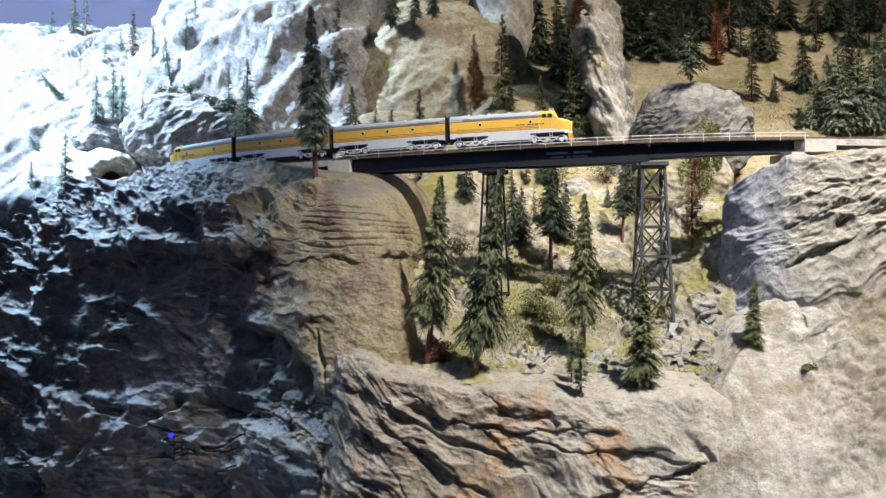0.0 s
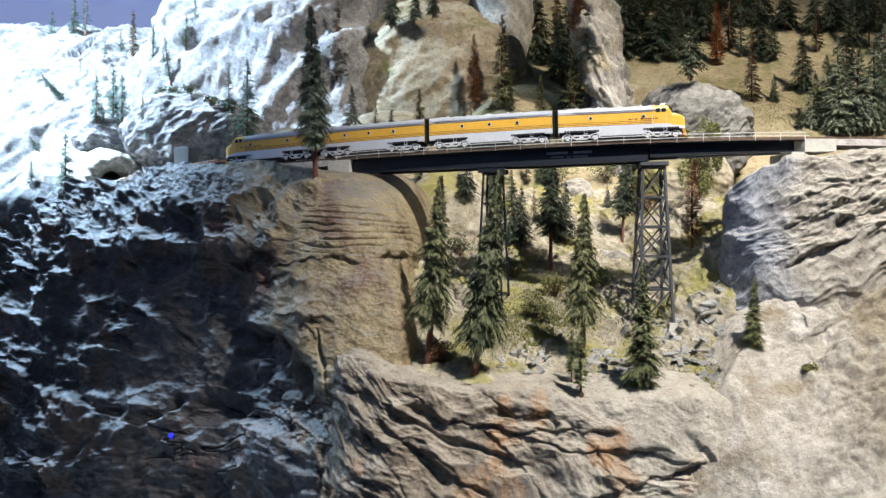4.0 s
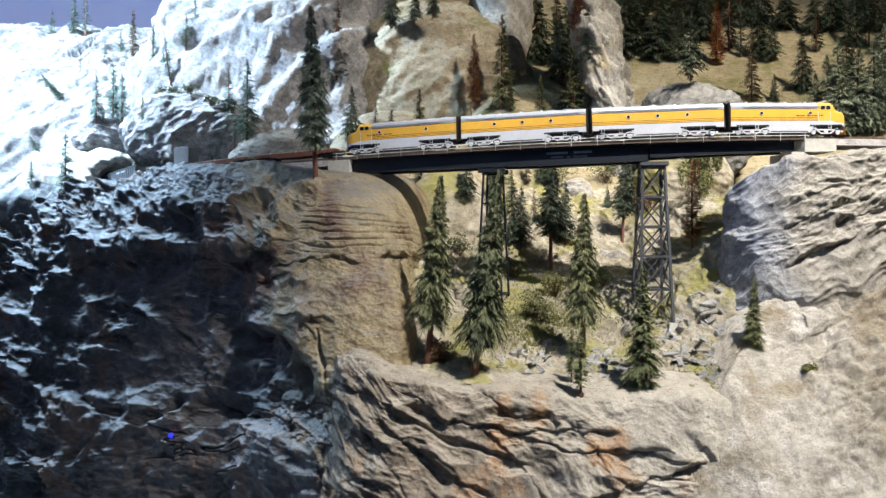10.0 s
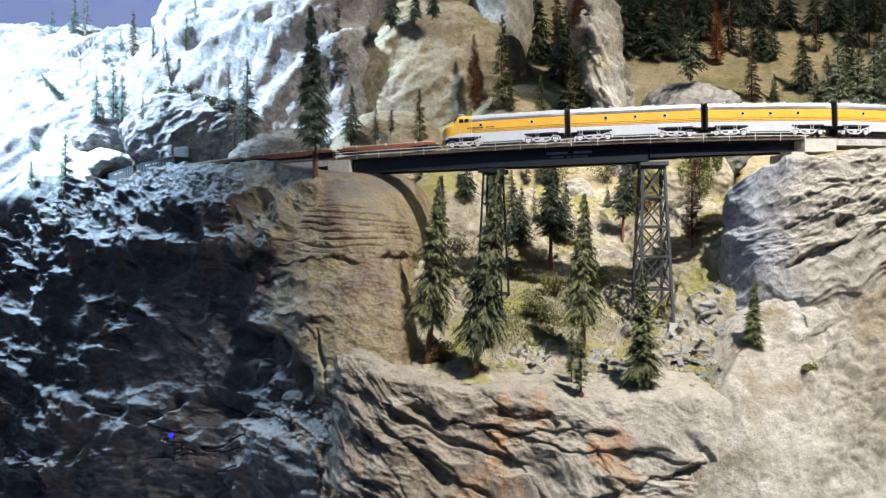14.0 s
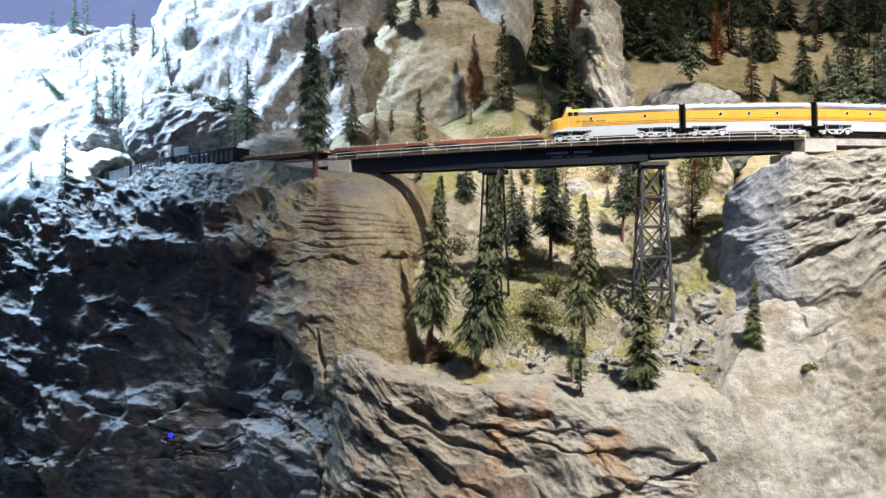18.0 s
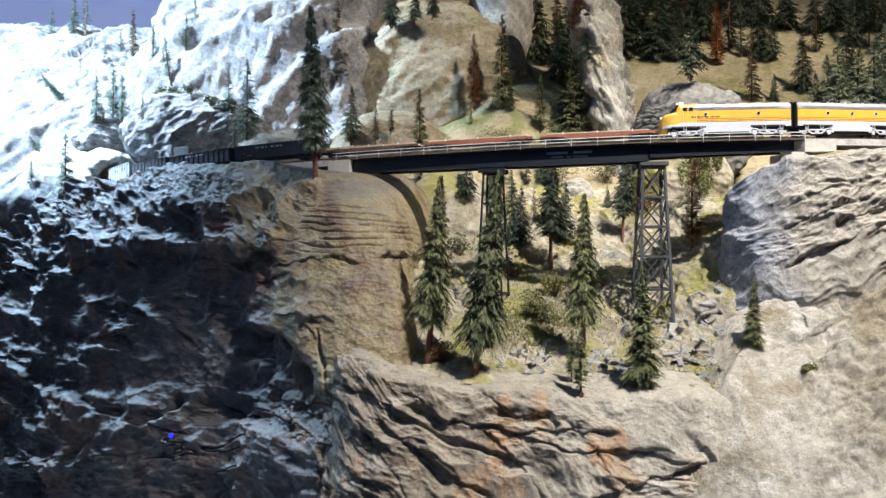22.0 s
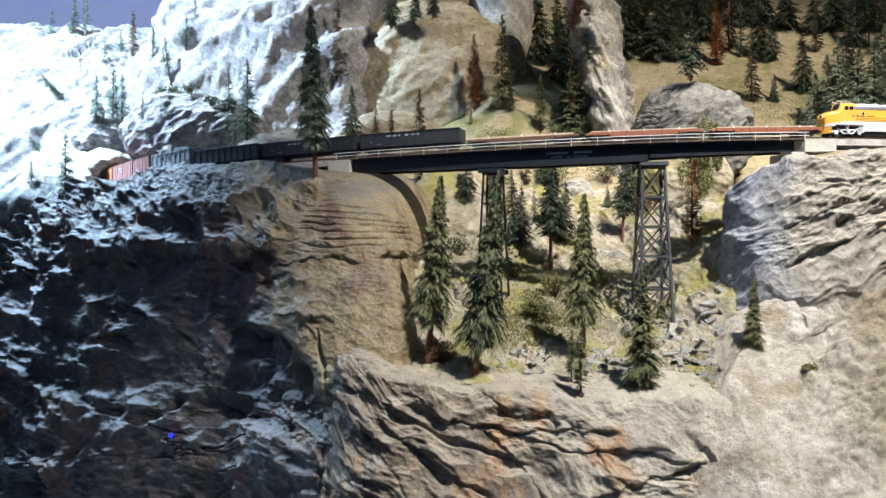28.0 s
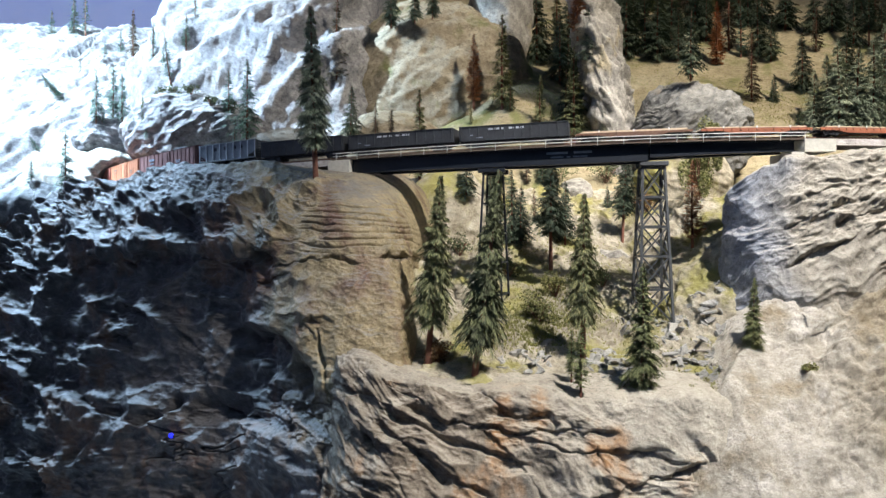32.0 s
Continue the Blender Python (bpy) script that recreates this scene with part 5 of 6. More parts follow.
CONIFERS = {
    "tall": conifer("spruce_tree", "tall drooping dark green spruce with a bare reddish trunk", GREEN, 0.130, 0.26, 56, 13, 1.0, 1, 0.22, 10),
    "tall2": conifer("spruce_tree", "tall shaggy green spruce with hanging boughs", GREEN, 0.128, 0.19, 58, 13, 1.2, 2, 0.22, 10),
    "full": conifer("spruce_tree", "dense green spruce with boughs down to the ground", OLIVE, 0.170, 0.04, 50, 14, 0.7, 3, 0.1, 9),
    "wide": conifer("spruce_tree", "broad dark green spruce on a long bare trunk", DARK, 0.165, 0.34, 40, 13, 0.6, 4, 0.1, 6),
    "slim": conifer("spruce_tree", "slim dark green spruce on a slope", GREEN, 0.15, 0.10, 40, 10, 0.5, 5, 0.12, 5),
    "dark": conifer("spruce_tree", "dense dark green spruce of the forest", DARK, 0.25, 0.08, 32, 12, 0.6, 6),
    "cold": conifer("spruce_tree", "blue-green spruce on the rocky mountain", BLUISH, 0.20, 0.06, 30, 10, 0.5, 7),
    "thin": conifer("spruce_tree", "thin sparse blue-green spruce on the rocky mountain", BLUISH, 0.13, 0.15, 26, 8, 0.4, 8, 0.25),
    "lone": conifer("spruce_tree", "tall sparse grey-green spruce with a bare reddish trunk", GREY_GREEN, 0.118, 0.22, 58, 13, 0.8, 12, 0.25, 9),
    "dead": conifer("dead_spruce", "dead spruce with rust brown needles", DEAD, 0.155, 0.09, 44, 12, 0.15, 9, 0.12, 6),
    "sere": conifer("dead_spruce", "withered brown-grey spruce among green ones", BROWNED, 0.16, 0.10, 28, 10, 0.5, 10, 0.15),
    "grey": conifer("spruce_tree", "full grey-green spruce at the forest edge", GREY_GREEN, 0.235, 0.07, 40, 12, 0.6, 13, 0.1, 5),
    "young": conifer("spruce_tree", "young yellow-green spruce on a thin trunk", OLIVE, 0.14, 0.20, 32, 12, 0.4, 11, 0.05, 5),
}

# where the trees stand
plant(CONIFERS, [
    (-0.022, 1.064, 1.130, 0.274, "tall", 4),
    (0.041, 1.022, 1.124, 0.287, "tall2", 7),
    (0.192, 1.365, 1.252, 0.226, "wide", 0),
    (0.199, 1.083, 1.139, 0.241, "tall", 0),
    (0.175, 0.974, 1.105, 0.109, "young", 0),
    (0.170, 1.015, 1.121, 0.077, "young", 0),
    (0.258, 0.993, 1.114, 0.168, "full", 0),
    (0.424, 1.044, 1.160, 0.103, "full", 0),
    (0.343, 1.468, 1.306, 0.186, "wide", 3),
    (0.422, 1.298, 1.307, 0.145, "dead", 0),
    (0.046, 1.472, 1.389, 0.103, "dark", 0),
    (-0.049, 1.580, 1.436, 0.194, "slim", 0),
    (0.131, 1.471, 1.310, 0.145, "dark", 0),
    (0.148, 1.452, 1.299, 0.123, "dark", 0),
    (0.111, 1.490, 1.316, 0.117, "sere", 0)])
plant(CONIFERS, [
    (0.093, 1.502, 1.374, 0.091, "dark", 0),
    (0.234, 1.468, 1.310, 0.121, "dark", 0),
    (0.181, 1.523, 1.342, 0.081, "sere", 0),
    (-0.199, 1.207, 1.406, 0.277, "lone", -2),
    (-0.421, 1.649, 1.529, 0.181, "cold", 0),
    (-0.482, 1.725, 1.543, 0.160, "cold", 0),
    (-0.516, 1.714, 1.501, 0.093, "cold", 0),
    (-0.542, 1.715, 1.505, 0.057, "thin", 0),
    (-0.444, 1.639, 1.504, 0.075, "thin", 0),
    (-0.262, 1.900, 1.697, 0.224, "sere", 0),
    (-0.208, 1.742, 1.540, 0.131, "dark", 0),
    (-0.152, 1.722, 1.538, 0.094, "sere", 0),
    (-0.117, 1.726, 1.559, 0.071, "sere", 0),
    (0.075, 1.875, 1.649, 0.178, "dead", 0),
    (0.067, 1.866, 1.578, 0.074, "slim", 0)])
plant(CONIFERS, [
    (0.145, 1.871, 1.622, 0.254, "slim", 0),
    (0.162, 1.846, 1.617, 0.097, "slim", 0),
    (0.286, 2.365, 1.853, 0.282, "dark", 0),
    (0.352, 2.378, 1.864, 0.259, "slim", 0),
    (0.306, 1.791, 1.547, 0.229, "slim", 0),
    (0.375, 2.302, 1.825, 0.254, "dark", 0),
    (0.227, 1.791, 1.574, 0.137, "slim", 0),
    (0.255, 1.805, 1.581, 0.058, "slim", 0),
    (0.369, 1.751, 1.550, 0.093, "slim", 0),
    (0.312, 1.779, 1.789, 0.165, "dead", 0),
    (-0.130, 1.935, 1.861, 0.123, "dark", 0),
    (-0.070, 1.927, 1.870, 0.097, "dark", 0),
    (-0.027, 1.906, 1.875, 0.098, "dark", 0),
    (0.842, 2.362, 1.849, 0.216, "dead", 0),
    (0.535, 1.652, 1.669, 0.147, "dark", 0)])
plant(CONIFERS, [
    (0.844, 2.096, 1.679, 0.215, "sere", 0),
    (0.904, 2.096, 1.685, 0.096, "dark", 0),
    (1.013, 2.167, 1.731, 0.184, "dark", 0),
    (0.971, 1.889, 1.575, 0.245, "grey", 0),
    (0.979, 1.961, 1.610, 0.188, "grey", 0),
    (0.891, 1.923, 1.583, 0.071, "dark", 0),
    (1.057, 1.885, 1.584, 0.243, "grey", 0),
    (1.016, 1.875, 1.578, 0.218, "grey", 0),
    (1.114, 1.937, 1.613, 0.257, "grey", 0),
    (0.924, 2.479, 1.930, 0.246, "sere", 0),
    (0.936, 2.416, 1.887, 0.196, "thin", 0),
    (0.582, 2.424, 1.889, 0.268, "dark", 0),
    (0.650, 2.478, 1.920, 0.219, "dark", 0),
    (0.672, 2.395, 1.873, 0.256, "dark", 0),
    (0.752, 2.516, 1.948, 0.241, "dark", 0)])
plant(CONIFERS, [
    (0.729, 2.380, 1.864, 0.189, "dark", 0),
    (0.879, 2.562, 1.979, 0.208, "dark", 0),
    (0.985, 2.407, 1.894, 0.204, "dark", 0),
    (1.008, 2.355, 1.872, 0.156, "dark", 0),
    (1.152, 2.582, 2.022, 0.228, "dark", 0),
    (1.213, 2.512, 1.984, 0.203, "dark", 0),
    (1.159, 2.381, 1.899, 0.154, "sere", 0),
    (1.295, 2.527, 2.007, 0.205, "dark", 0),
    (1.272, 2.380, 1.913, 0.193, "dark", 0),
    (1.376, 2.471, 1.991, 0.218, "sere", 0),
    (1.109, 2.662, 2.064, 0.216, "dark", 0),
    (0.878, 2.672, 2.048, 0.236, "dark", 0),
    (1.313, 2.298, 1.858, 0.186, "dark", 0),
    (1.157, 2.195, 1.768, 0.178, "dark", 0),
    (-1.443, 2.831, 2.076, 0.110, "cold", 0)])
plant(CONIFERS, [
    (-1.350, 2.807, 2.073, 0.157, "cold", 0),
    (-1.298, 2.789, 2.060, 0.185, "thin", 0),
    (-1.144, 2.594, 1.930, 0.073, "cold", 0),
    (-1.117, 2.660, 1.970, 0.094, "cold", 0),
    (-1.063, 2.634, 1.955, 0.169, "sere", 0),
    (-0.760, 2.015, 1.764, 0.137, "thin", 0),
    (-0.690, 1.948, 1.716, 0.133, "thin", -8),
    (-0.725, 1.986, 1.744, 0.075, "cold", 0),
    (-1.177, 2.490, 1.832, 0.101, "thin", 0),
    (-0.824, 1.823, 1.600, 0.118, "cold", 0),
    (-0.799, 1.859, 1.611, 0.137, "cold", 0),
    (-0.772, 1.846, 1.596, 0.132, "cold", 0),
    (-0.813, 1.829, 1.601, 0.054, "cold", 0),
    (-0.670, 1.713, 1.572, 0.068, "full", 0),
    (-0.657, 1.697, 1.543, 0.029, "cold", 0)])
plant(CONIFERS, [
    (-0.740, 1.504, 1.402, 0.130, "cold", 0),
    (-0.824, 1.535, 1.399, 0.081, "cold", 0),
    (-0.932, 1.829, 1.447, 0.089, "cold", 20),
    (-1.016, 1.933, 1.539, 0.056, "cold", -30),
    (-1.155, 2.335, 1.743, 0.113, "cold", -38),
    (-1.247, 2.434, 1.802, 0.069, "thin", -25),
    (-0.671, 2.007, 1.809, 0.111, "thin", 0),
    (-0.656, 2.030, 1.865, 0.123, "thin", 0),
    (1.170, 2.614, 2.043, 0.268, "sere", 0),
    (0.667, 2.830, 2.140, 0.304, "dark", 0),
    (1.420, 2.599, 2.077, 0.233, "dark", 0),
    (1.054, 2.921, 2.212, 0.241, "dark", 0),
    (1.068, 2.884, 2.192, 0.302, "full", 0),
    (0.758, 2.689, 2.058, 0.210, "sere", 0),
    (1.105, 2.881, 2.197, 0.312, "dark", 0)])
plant(CONIFERS, [
    (0.881, 2.938, 2.205, 0.320, "dark", 0),
    (0.865, 2.633, 2.023, 0.244, "dark", 0),
    (0.761, 2.624, 2.019, 0.211, "full", 0),
    (0.949, 2.863, 2.162, 0.226, "dark", 0),
    (0.914, 2.865, 2.167, 0.293, "sere", 0),
    (0.617, 2.728, 2.083, 0.233, "wide", 0),
    (1.004, 2.851, 2.165, 0.281, "dark", 0),
    (1.059, 2.669, 2.062, 0.200, "dark", 0),
    (1.381, 2.448, 1.974, 0.214, "sere", 0),
    (1.269, 2.504, 1.988, 0.236, "dark", 0),
    (1.040, 2.691, 2.069, 0.258, "dark", 0),
    (0.774, 2.896, 2.187, 0.299, "full", 0),
    (0.992, 2.849, 2.158, 0.262, "full", 0),
    (0.711, 2.699, 2.067, 0.274, "wide", 0),
    (0.625, 2.630, 2.024, 0.199, "wide", 0)])
plant(CONIFERS, [
    (1.124, 2.755, 2.130, 0.215, "wide", 0),
    (1.315, 2.368, 1.910, 0.199, "wide", 0),
    (0.906, 2.710, 2.064, 0.259, "wide", 0),
    (1.471, 2.532, 2.046, 0.188, "sere", 0),
    (0.656, 2.651, 2.042, 0.234, "dark", 0),
    (0.754, 2.618, 2.013, 0.231, "dark", 0),
    (0.938, 1.941, 1.592, 0.164, "grey", 0),
    (0.991, 1.879, 1.576, 0.152, "grey", 0),
    (1.067, 1.877, 1.576, 0.166, "grey", 0),
    (0.218, 1.684, 1.433, 0.087, "dark", 0),
    (0.183, 1.677, 1.435, 0.089, "sere", 0),
    (0.124, 1.679, 1.433, 0.087, "dark", 0),
    (0.339, 1.582, 1.375, 0.058, "dark", 0),
    (0.294, 1.829, 1.588, 0.143, "dark", 0),
    (0.354, 1.969, 1.640, 0.210, "dark", 0)])
plant(CONIFERS, [
    (0.320, 2.110, 1.735, 0.217, "dark", 0),
    (0.334, 1.771, 1.717, 0.143, "dark", 0)])

# ---- stones, shrubs and small things ----
from mathutils.bvhtree import BVHTree

_trees = {}


def lie(name, x, y):
    """The place and slope of a sheet of ground under x, y."""
    if name not in _trees:
        me = bpy.data.objects[name].data
        _trees[name] = BVHTree.FromPolygons([v.co for v in me.vertices], [p.vertices for p in me.polygons])
    p, n, _, _ = _trees[name].ray_cast(Vector((x, y, 3.0)), Vector((0, 0, -1)))
    return (p, n if n.z > 0 else -n) if p else (None, None)


def slab_mesh(seed):
    """A broken flat piece of slate."""
    rng = random.Random(seed)
    bm = bmesh.new()
    k = rng.randint(5, 7)
    ring = [(math.cos(a) * rng.uniform(0.7, 1.1), 0.55 * math.sin(a) * rng.uniform(0.7, 1.1)) for a in np.linspace(0, 6.283, k + 1)[:-1]]
    lo = [bm.verts.new((x, y, -0.13)) for x, y in ring]
    hi = [bm.verts.new((x * rng.uniform(0.8, 0.96), y * rng.uniform(0.8, 0.96), 0.13 + rng.uniform(-0.05, 0.05))) for x, y in ring]
    bm.faces.new(lo[::-1]), bm.faces.new(hi)
    for i in range(k):
        bm.faces.new((lo[i], lo[(i + 1) % k], hi[(i + 1) % k], hi[i]))
    me = bpy.data.meshes.new("stone")
    bm.to_mesh(me)
    bm.free()
    me.materials.append(SLATE)
    return me


SLATE = rock_material("slate", (0.13, 0.125, 0.115), (0.27, 0.26, 0.235), (0.40, 0.385, 0.35))
SLABS = [slab_mesh(k) for k in range(7)]


def rubble(x0, x1, y0, y1, count, seed, on="gully_slope", big=0.014):
    rng = random.Random(seed)
    pile = thing("rubble_pile", "pile of flat grey slate stones on sandy soil", "stones", None, "slate rubble")
    for _ in range(count):
        x, y = rng.uniform(x0, x1), rng.uniform(y0, y1)
        p, n = lie(on, x, y)
        if p is None:
            continue
        s = big * rng.uniform(0.28, 1.0) ** 1.2
        ob = new("stone", rng.choice(SLABS))
        ob.parent = pile
        q = n.to_track_quat("Z", "Y").to_matrix().to_4x4()
        ob.matrix_basis = Matrix.Translation(p + n * s * 0.06) @ q @ Euler((rng.gauss(0, 0.34), rng.gauss(0, 0.34), rng.gauss(0.2, 0.7))).to_matrix().to_4x4() @ Matrix.Diagonal((s, s * 0.8, s * 0.6, 1))


rubble(0.325, 0.425, 1.03, 1.18, 85, 1, "gully_slope", 0.021)
rubble(0.08, 0.15, 1.04, 1.13, 30, 2, "gully_slope", 0.017)
rubble(0.195, 0.275, 1.02, 1.13, 60, 3, "gully_slope", 0.019)
rubble(0.27, 0.34, 1.13, 1.24, 22, 4)
rubble(-0.02, 0.05, 1.06, 1.16, 14, 5)

SHRUB_OLIVE = foliage("shrub_olive", (0.055, 0.060, 0.012), (0.21, 0.20, 0.06))
SHRUB_TALL = foliage("shrub_light_olive", (0.075, 0.085, 0.018), (0.27, 0.27, 0.09))
SHRUB_RUST = foliage("shrub_rust", (0.07, 0.035, 0.012), (0.22, 0.12, 0.05))
SHRUB_GREEN = foliage("shrub_green", (0.035, 0.050, 0.016), (0.13, 0.15, 0.06))


def shrub(p, radii, leaf, label, seed, count=900):
    """A low bush: thin stems and a ragged cloud of small leaves in clumps."""
    rng = np.random.default_rng(seed)
    ob = thing("shrub", label, "shrub", Matrix.Translation(p), "shrubs")
    for k in range(7):
        a = rng.uniform(0, 6.28)
        bm = bmesh.new()
        bar(bm, (0, 0, -0.004), (radii[0] * 0.5 * math.cos(a), radii[1] * 0.5 * math.sin(a), radii[2] * 1.1), 0.0010)
        part("stem", bm, BARK, ob)
    verts, faces = [], []
    lumps = [(rng.normal(0, 0.42, 3) * np.array(radii) + np.array((0, 0, radii[2])), rng.uniform(0.25, 0.5)) for _ in range(14)]
    for _ in range(count):
        c, r = lumps[rng.integers(len(lumps))]
        d = rng.normal(0, 1, 3)
        d /= np.linalg.norm(d)
        q = c + d * r * np.array(radii) * rng.uniform(0.6, 1.05)
        if q[2] < 0:
            q[2] = -q[2] * 0.3
        u = rng.normal(0, 1, 3)
        u = u / np.linalg.norm(u) * rng.uniform(0.0010, 0.0022)
        v = np.cross(u, rng.normal(0, 1, 3))
        v = v / (np.linalg.norm(v) + 1e-9) * rng.uniform(0.0008, 0.0016)
        n = len(verts)
        verts.extend([q - u, q + v, q + u, q - v])
        faces.append((n, n + 1, n + 2, n + 3))
    me = bpy.data.meshes.new("leaves")
    me.from_pydata([tuple(x) for x in verts], [], faces)
    me.materials.append(leaf)
    new("leaves", me).parent = ob


def shrub_on(on, x, y, radii, leaf, label, seed, count=900):
    p, n = lie(on, x, y)
    if p is not None:
        shrub(p, radii, leaf, label, seed, count)


shrub_on("gully_slope", 0.150, 1.20, (0.034, 0.030, 0.022), SHRUB_OLIVE, "yellow-olive bush in the gully", 1, 1500)
shrub_on("gully_slope", 0.185, 1.27, (0.030, 0.030, 0.020), SHRUB_OLIVE, "low yellow-olive bush under a spruce", 2, 1200)
shrub_on("gully_slope", 0.115, 1.33, (0.026, 0.022, 0.018), SHRUB_GREEN, "low green bush in the gully", 3)
shrub_on("gully_slope", -0.012, 1.075, (0.022, 0.018, 0.022), SHRUB_RUST, "rust brown bush at a spruce's foot", 4, 1100)
shrub_on("gully_slope", 0.27, 1.30, (0.026, 0.022, 0.018), SHRUB_GREEN, "low green bush beside the tower", 5)
shrub_on("gully_slope", 0.480, 1.43, (0.036, 0.034, 0.078), SHRUB_TALL, "tall olive green bush beneath the bridge", 6, 12000)
shrub_on("gully_slope", 0.03, 1.42, (0.030, 0.026, 0.020), SHRUB_GREEN, "dark green bush on the slope", 7)
shrub_on("gully_slope", 0.40, 1.52, (0.024, 0.022, 0.018), SHRUB_RUST, "low brown bush beneath the bridge", 8)
for _k, (_gx, _gy) in enumerate(((0.20, 1.72), (0.28, 1.78), (0.12, 1.75), (0.36, 1.70), (0.24, 1.68))):
    shrub_on("hillside", _gx, _gy, (0.048, 0.04, 0.030), SHRUB_GREEN, "dark green bush on the grassy slope", 40 + _k, 1500)
shrub_on("sand_slope", 0.478, 1.005, (0.011, 0.009, 0.005), SHRUB_TALL, "small yellow-green tuft on pale sand", 9, 300)
for _k, (_gx, _gy) in enumerate(((-0.48, 1.74), (-0.52, 1.72), (-0.66, 1.78), (-0.62, 1.76), (-0.57, 1.74))):
    shrub_on("knoll", _gx, _gy, (0.016, 0.014, 0.012), SHRUB_GREEN, "small dark green bush on rock", 20 + _k, 500)


def grass(name, on, patches, seed, leaf):
    """Tufts of short grass over patches x, y, radius, count."""
    rng = np.random.default_rng(seed)
    verts, faces = [], []
    for cx, cy, r, count in patches:
        for _ in range(count):
            x, y = cx + rng.normal(0, r), cy + rng.normal(0, r)
            p, n = lie(on, x, y)
            if p is None:
                continue
            for _b in range(4):
                a, h = rng.uniform(0, 6.28), rng.uniform(0.002, 0.0055)
                w = np.array((math.cos(a), math.sin(a), 0)) * 0.0006
                tip = np.array(p) + np.array((rng.normal(0, 0.0016), rng.normal(0, 0.0016), h))
                k = len(verts)
                verts.extend([np.array(p) - w, np.array(p) + w, tip])
                faces.append((k, k + 1, k + 2))
    me = bpy.data.meshes.new(name)
    me.from_pydata([tuple(v) for v in verts], [], faces)
    me.materials.append(leaf)
    tagged(new(name, me), "short yellow-green model grass on sandy soil", "grass", kind="stuff")


GRASS_BLADE = foliage("grass_blade", (0.13, 0.125, 0.028), (0.35, 0.34, 0.10))
grass("gully_grass", "gully_slope", [(0.13, 1.17, 0.032, 1500), (0.17, 1.22, 0.035, 1300), (0.36, 1.03, 0.04, 350), (0.44, 1.06, 0.03, 300), (0.28, 1.16, 0.05, 300), (0.06, 1.15, 0.04, 250), (0.25, 1.40, 0.08, 500), (0.1, 1.5, 0.08, 500)], 3, GRASS_BLADE)
grass("hill_grass", "hillside", [(0.90, 2.0, 0.12, 900), (0.25, 1.95, 0.08, 800), (0.75, 2.2, 0.15, 600), (1.0, 1.9, 0.1, 500)], 4, GRASS_BLADE)


def log(p, length, turn, tilt):
    ob = thing("fallen_log", "grey weathered log lying on sand", "log", Matrix.Translation(p) @ Euler((0, tilt, turn)).to_matrix().to_4x4(), "fallen logs")
    bm = bmesh.new()
    rings = []
    rng = random.Random(int(length * 1e4))
    for x in np.linspace(-0.5, 0.5, 6):
        r = 0.0020 * rng.uniform(0.8, 1.15)
        rings.append([bm.verts.new((x * length, r * math.cos(a), 0.0016 + r * math.sin(a))) for a in np.linspace(0, 6.283, 8)[:-1]])
    for q, w in zip(rings, rings[1:]):
        for i in range(7):
            bm.faces.new((q[i], q[(i + 1) % 7], w[(i + 1) % 7], w[i]))
    bm.faces.new(rings[0][::-1]), bm.faces.new(rings[-1])
    part("stem", bm, DRIFT, ob)


DRIFT = paint("driftwood", (0.24, 0.21, 0.18), 0.9, 0, 0.35, 150, 0.0005)
for _gx, _gy, _l, _a in ((0.375, 1.09, 0.034, 0.15), (0.362, 1.075, 0.028, -0.1), (0.38, 1.06, 0.022, 0.3)):
    _p, _gn = lie("gully_slope", _gx, _gy)
    log(_p, _l, _a, 0.0)

# a block of concrete beside the track
_ob = thing("concrete_block", "pale grey concrete block beside the track", "block", Matrix.Translation((-0.537, 1.605, 1.40)) @ Matrix.Rotation(radians(-24), 4, "Z"))
_bm = bmesh.new()
box(_bm, (0, 0, 0.055), (0.040, 0.030, 0.112), bevel=0.0012)
part("block", _bm, paint("block_grey", (0.13, 0.135, 0.14), 0.9, 0, 0.2, 40, 0.001), _ob)


def face(name, x, z):
    """Where a level line from the front meets a rock face."""
    me = bpy.data.objects[name].data
    tree = BVHTree.FromPolygons([v.co for v in me.vertices], [p.vertices for p in me.polygons])
    return tree.ray_cast(Vector((x, 0.5, z)), Vector((0, 1, 0)))[0]


cave(face("cliff", -0.485, 1.917) - Vector((0, 0.012, 0)), 0.05)
# a tiny lamp set in the dark rock
_glow, _gt2, _gb2 = material("blue_lamp", 0.4, 0, (0.02, 0.03, 0.5))
_gb2.inputs["Emission Color"].default_value = (0.02, 0.03, 1.0, 1)
_gb2.inputs["Emission Strength"].default_value = 1.5
_ob = thing("blue_lamp", "tiny glowing blue lamp set in dark rock", "lamp", Matrix.Translation(face("bluff", -0.420, 1.012)))
_bm = bmesh.new()
bmesh.ops.create_icosphere(_bm, subdivisions=2, radius=0.0042)
part("bulb", _bm, _glow, _ob)

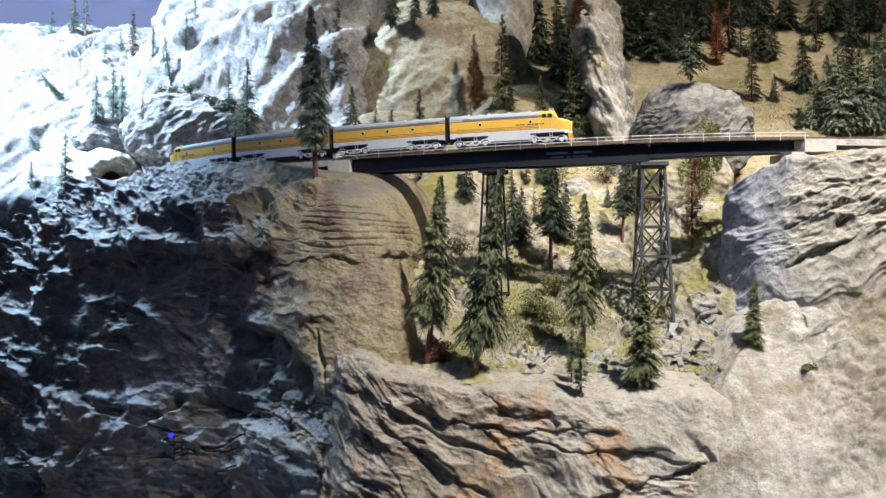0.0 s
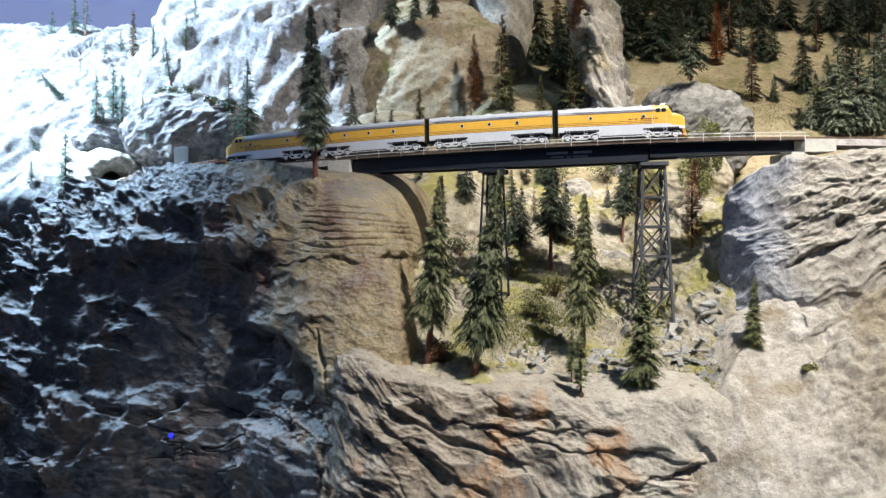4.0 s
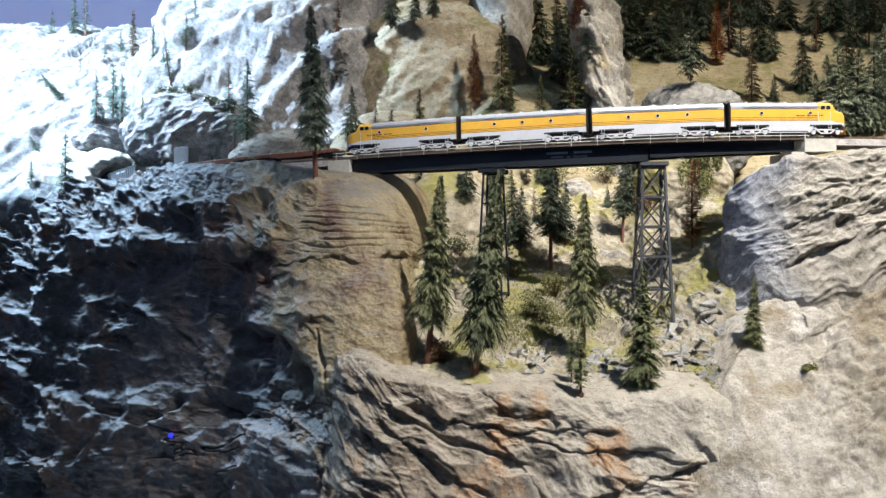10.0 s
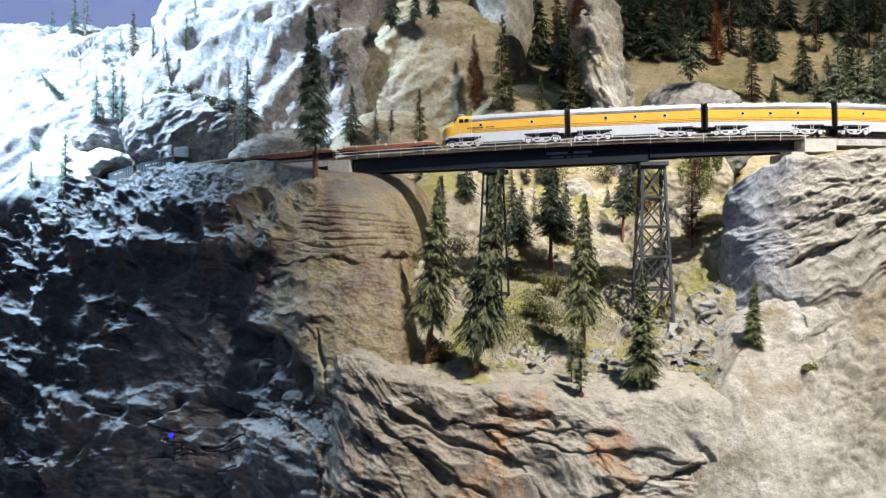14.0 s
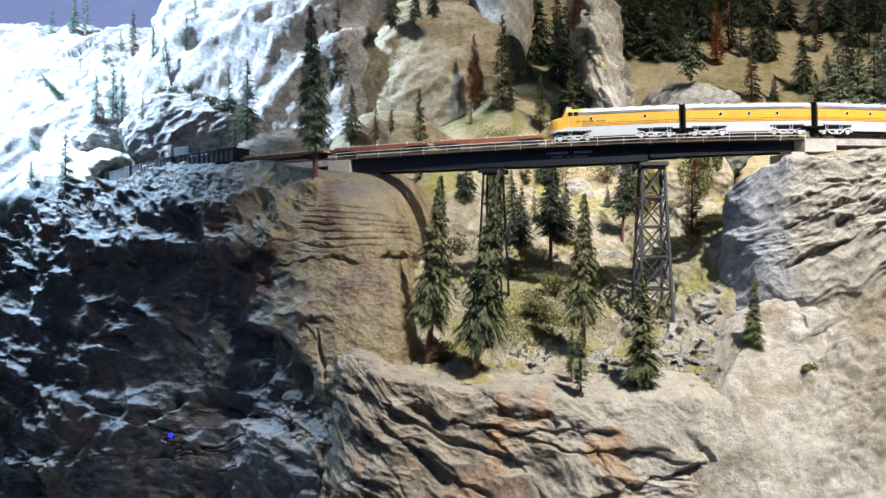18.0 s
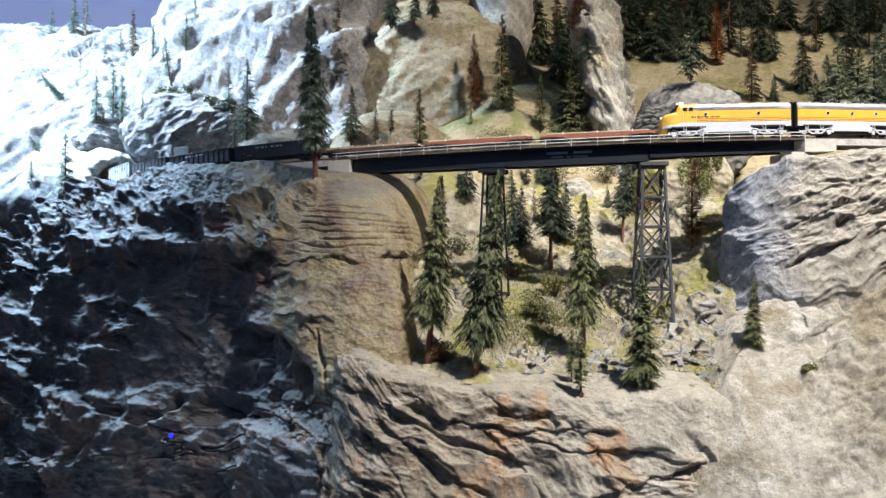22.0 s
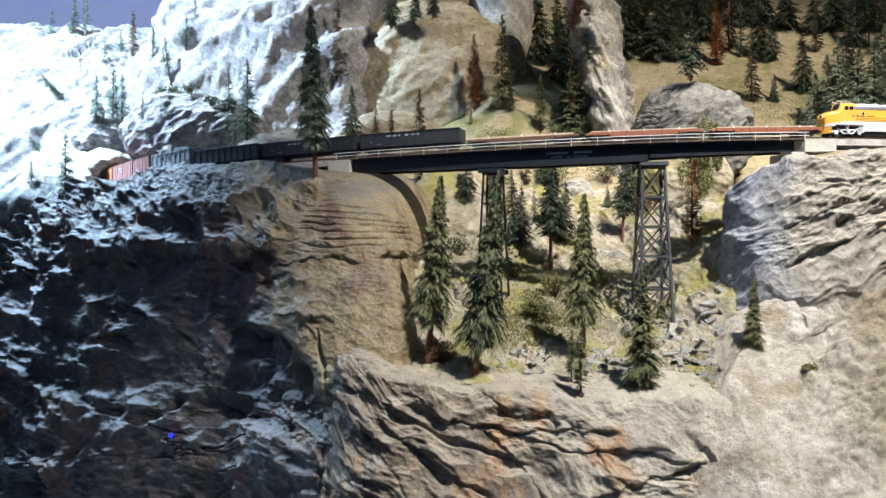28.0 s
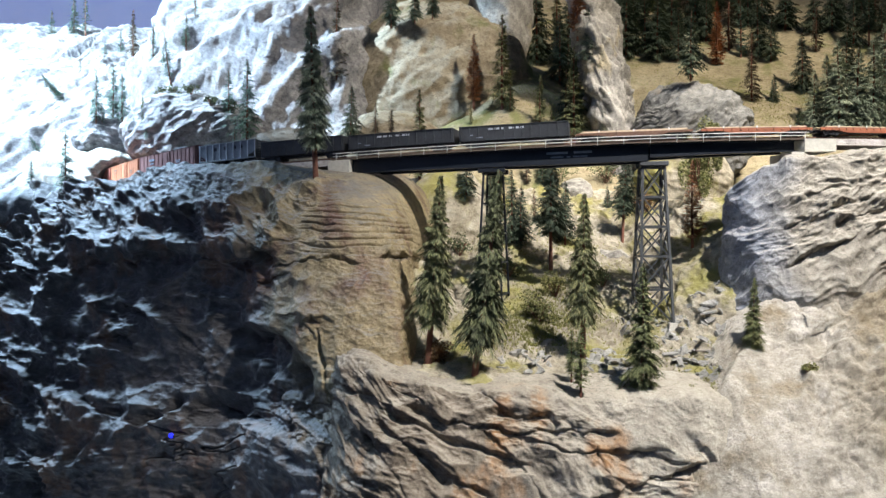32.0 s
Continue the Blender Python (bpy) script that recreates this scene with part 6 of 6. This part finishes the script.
# ---- hall ----
SKY_WALL, _st, _sb = material("painted_sky_glow", 0.9)
_st.links.new(ramp(_st, noise_tex(_st, 1.6, 6, 0.6, (1, 1, 2.2)), [(0.35, (0.36, 0.43, 0.76)), (0.55, (0.52, 0.60, 0.86)), (0.7, (0.6,0.63,0.75))]), _sb.inputs["Base Color"])
# the painted wall glows faintly, in place of lamplight falling on it
_sb.inputs['Emission Color'].default_value = (0.30, 0.37, 0.66, 1)
_sb.inputs['Emission Strength'].default_value = 0.55
HALL = paint("hall_paint", (0.30, 0.31, 0.33), 0.9, 0, 0.15, 3)
for _n, _c, _d, _m in (("backdrop", (-0.2, 4.1, 1.9), (8, 0.06, 3.8), SKY_WALL), ("floor", (0, 1.0, -0.03), (8, 8, 0.06), HALL), ("ceiling", (0, 1.0, 3.83), (8, 8, 0.06), HALL),
                   ("layout_base", (-0.4, 2.42, 0.40), (5.6, 3.1, 0.80), HALL),
                   ("wall_south", (0, -3.0, 1.9), (8, 0.06, 3.8), HALL), ("wall_west", (-4.03, 0.6, 1.9), (0.06, 7.0, 3.8), SKY_WALL), ("wall_east", (4.03, 0.6, 1.9), (0.06, 7.0, 3.8), HALL)):
    _b = bmesh.new()
    box(_b, _c, _d)
    tagged(part(_n, _b, _m), kind="structure")


def motions():
    for front, length, car, reverse in TRAIN:
        rows = []
        reach = length * 0.32
        for k in range(65):
            t = k * 0.5
            s = front + SPEED * t - length / 2
            a, b = track(s + reach), track(s - reach)
            d = (a - b).normalized()
            if reverse:
                d = -d
            side = Vector((0, 0, 1)).cross(d).normalized()
            up = d.cross(side)
            m = Matrix((d, side, up)).transposed().to_4x4()
            m.translation = (a + b) / 2
            rows.append((t, m))
        walk(car, rows)
        for ob in [c for c in car.children if c.name.split(".")[0] == "truck"]:
            x = ob.location.x * (-1 if reverse else 1)
            turns = []
            for k in range(33):
                s = front + SPEED * k - length / 2
                a, b = track(s + reach), track(s - reach)
                swing = float(np.interp(s + x, _s, _t)) - math.atan2(a.y - b.y, a.x - b.x)
                turns.append((float(k), Matrix.Translation((ob.location.x, 0, 0)) @ Matrix.Rotation(swing, 4, "Z")))
            walk(ob, turns)
            for axle in [c for c in ob.children if c.name.split(".")[0] == "wheelset"]:
                at = axle.location.copy()
                spin = SPEED / at.z * (-1 if reverse else 1)
                walk(axle, [(k * 0.16, Matrix.Translation(at) @ Matrix.Rotation(spin * k * 0.16, 4, "Y")) for k in range(201)])


motions()
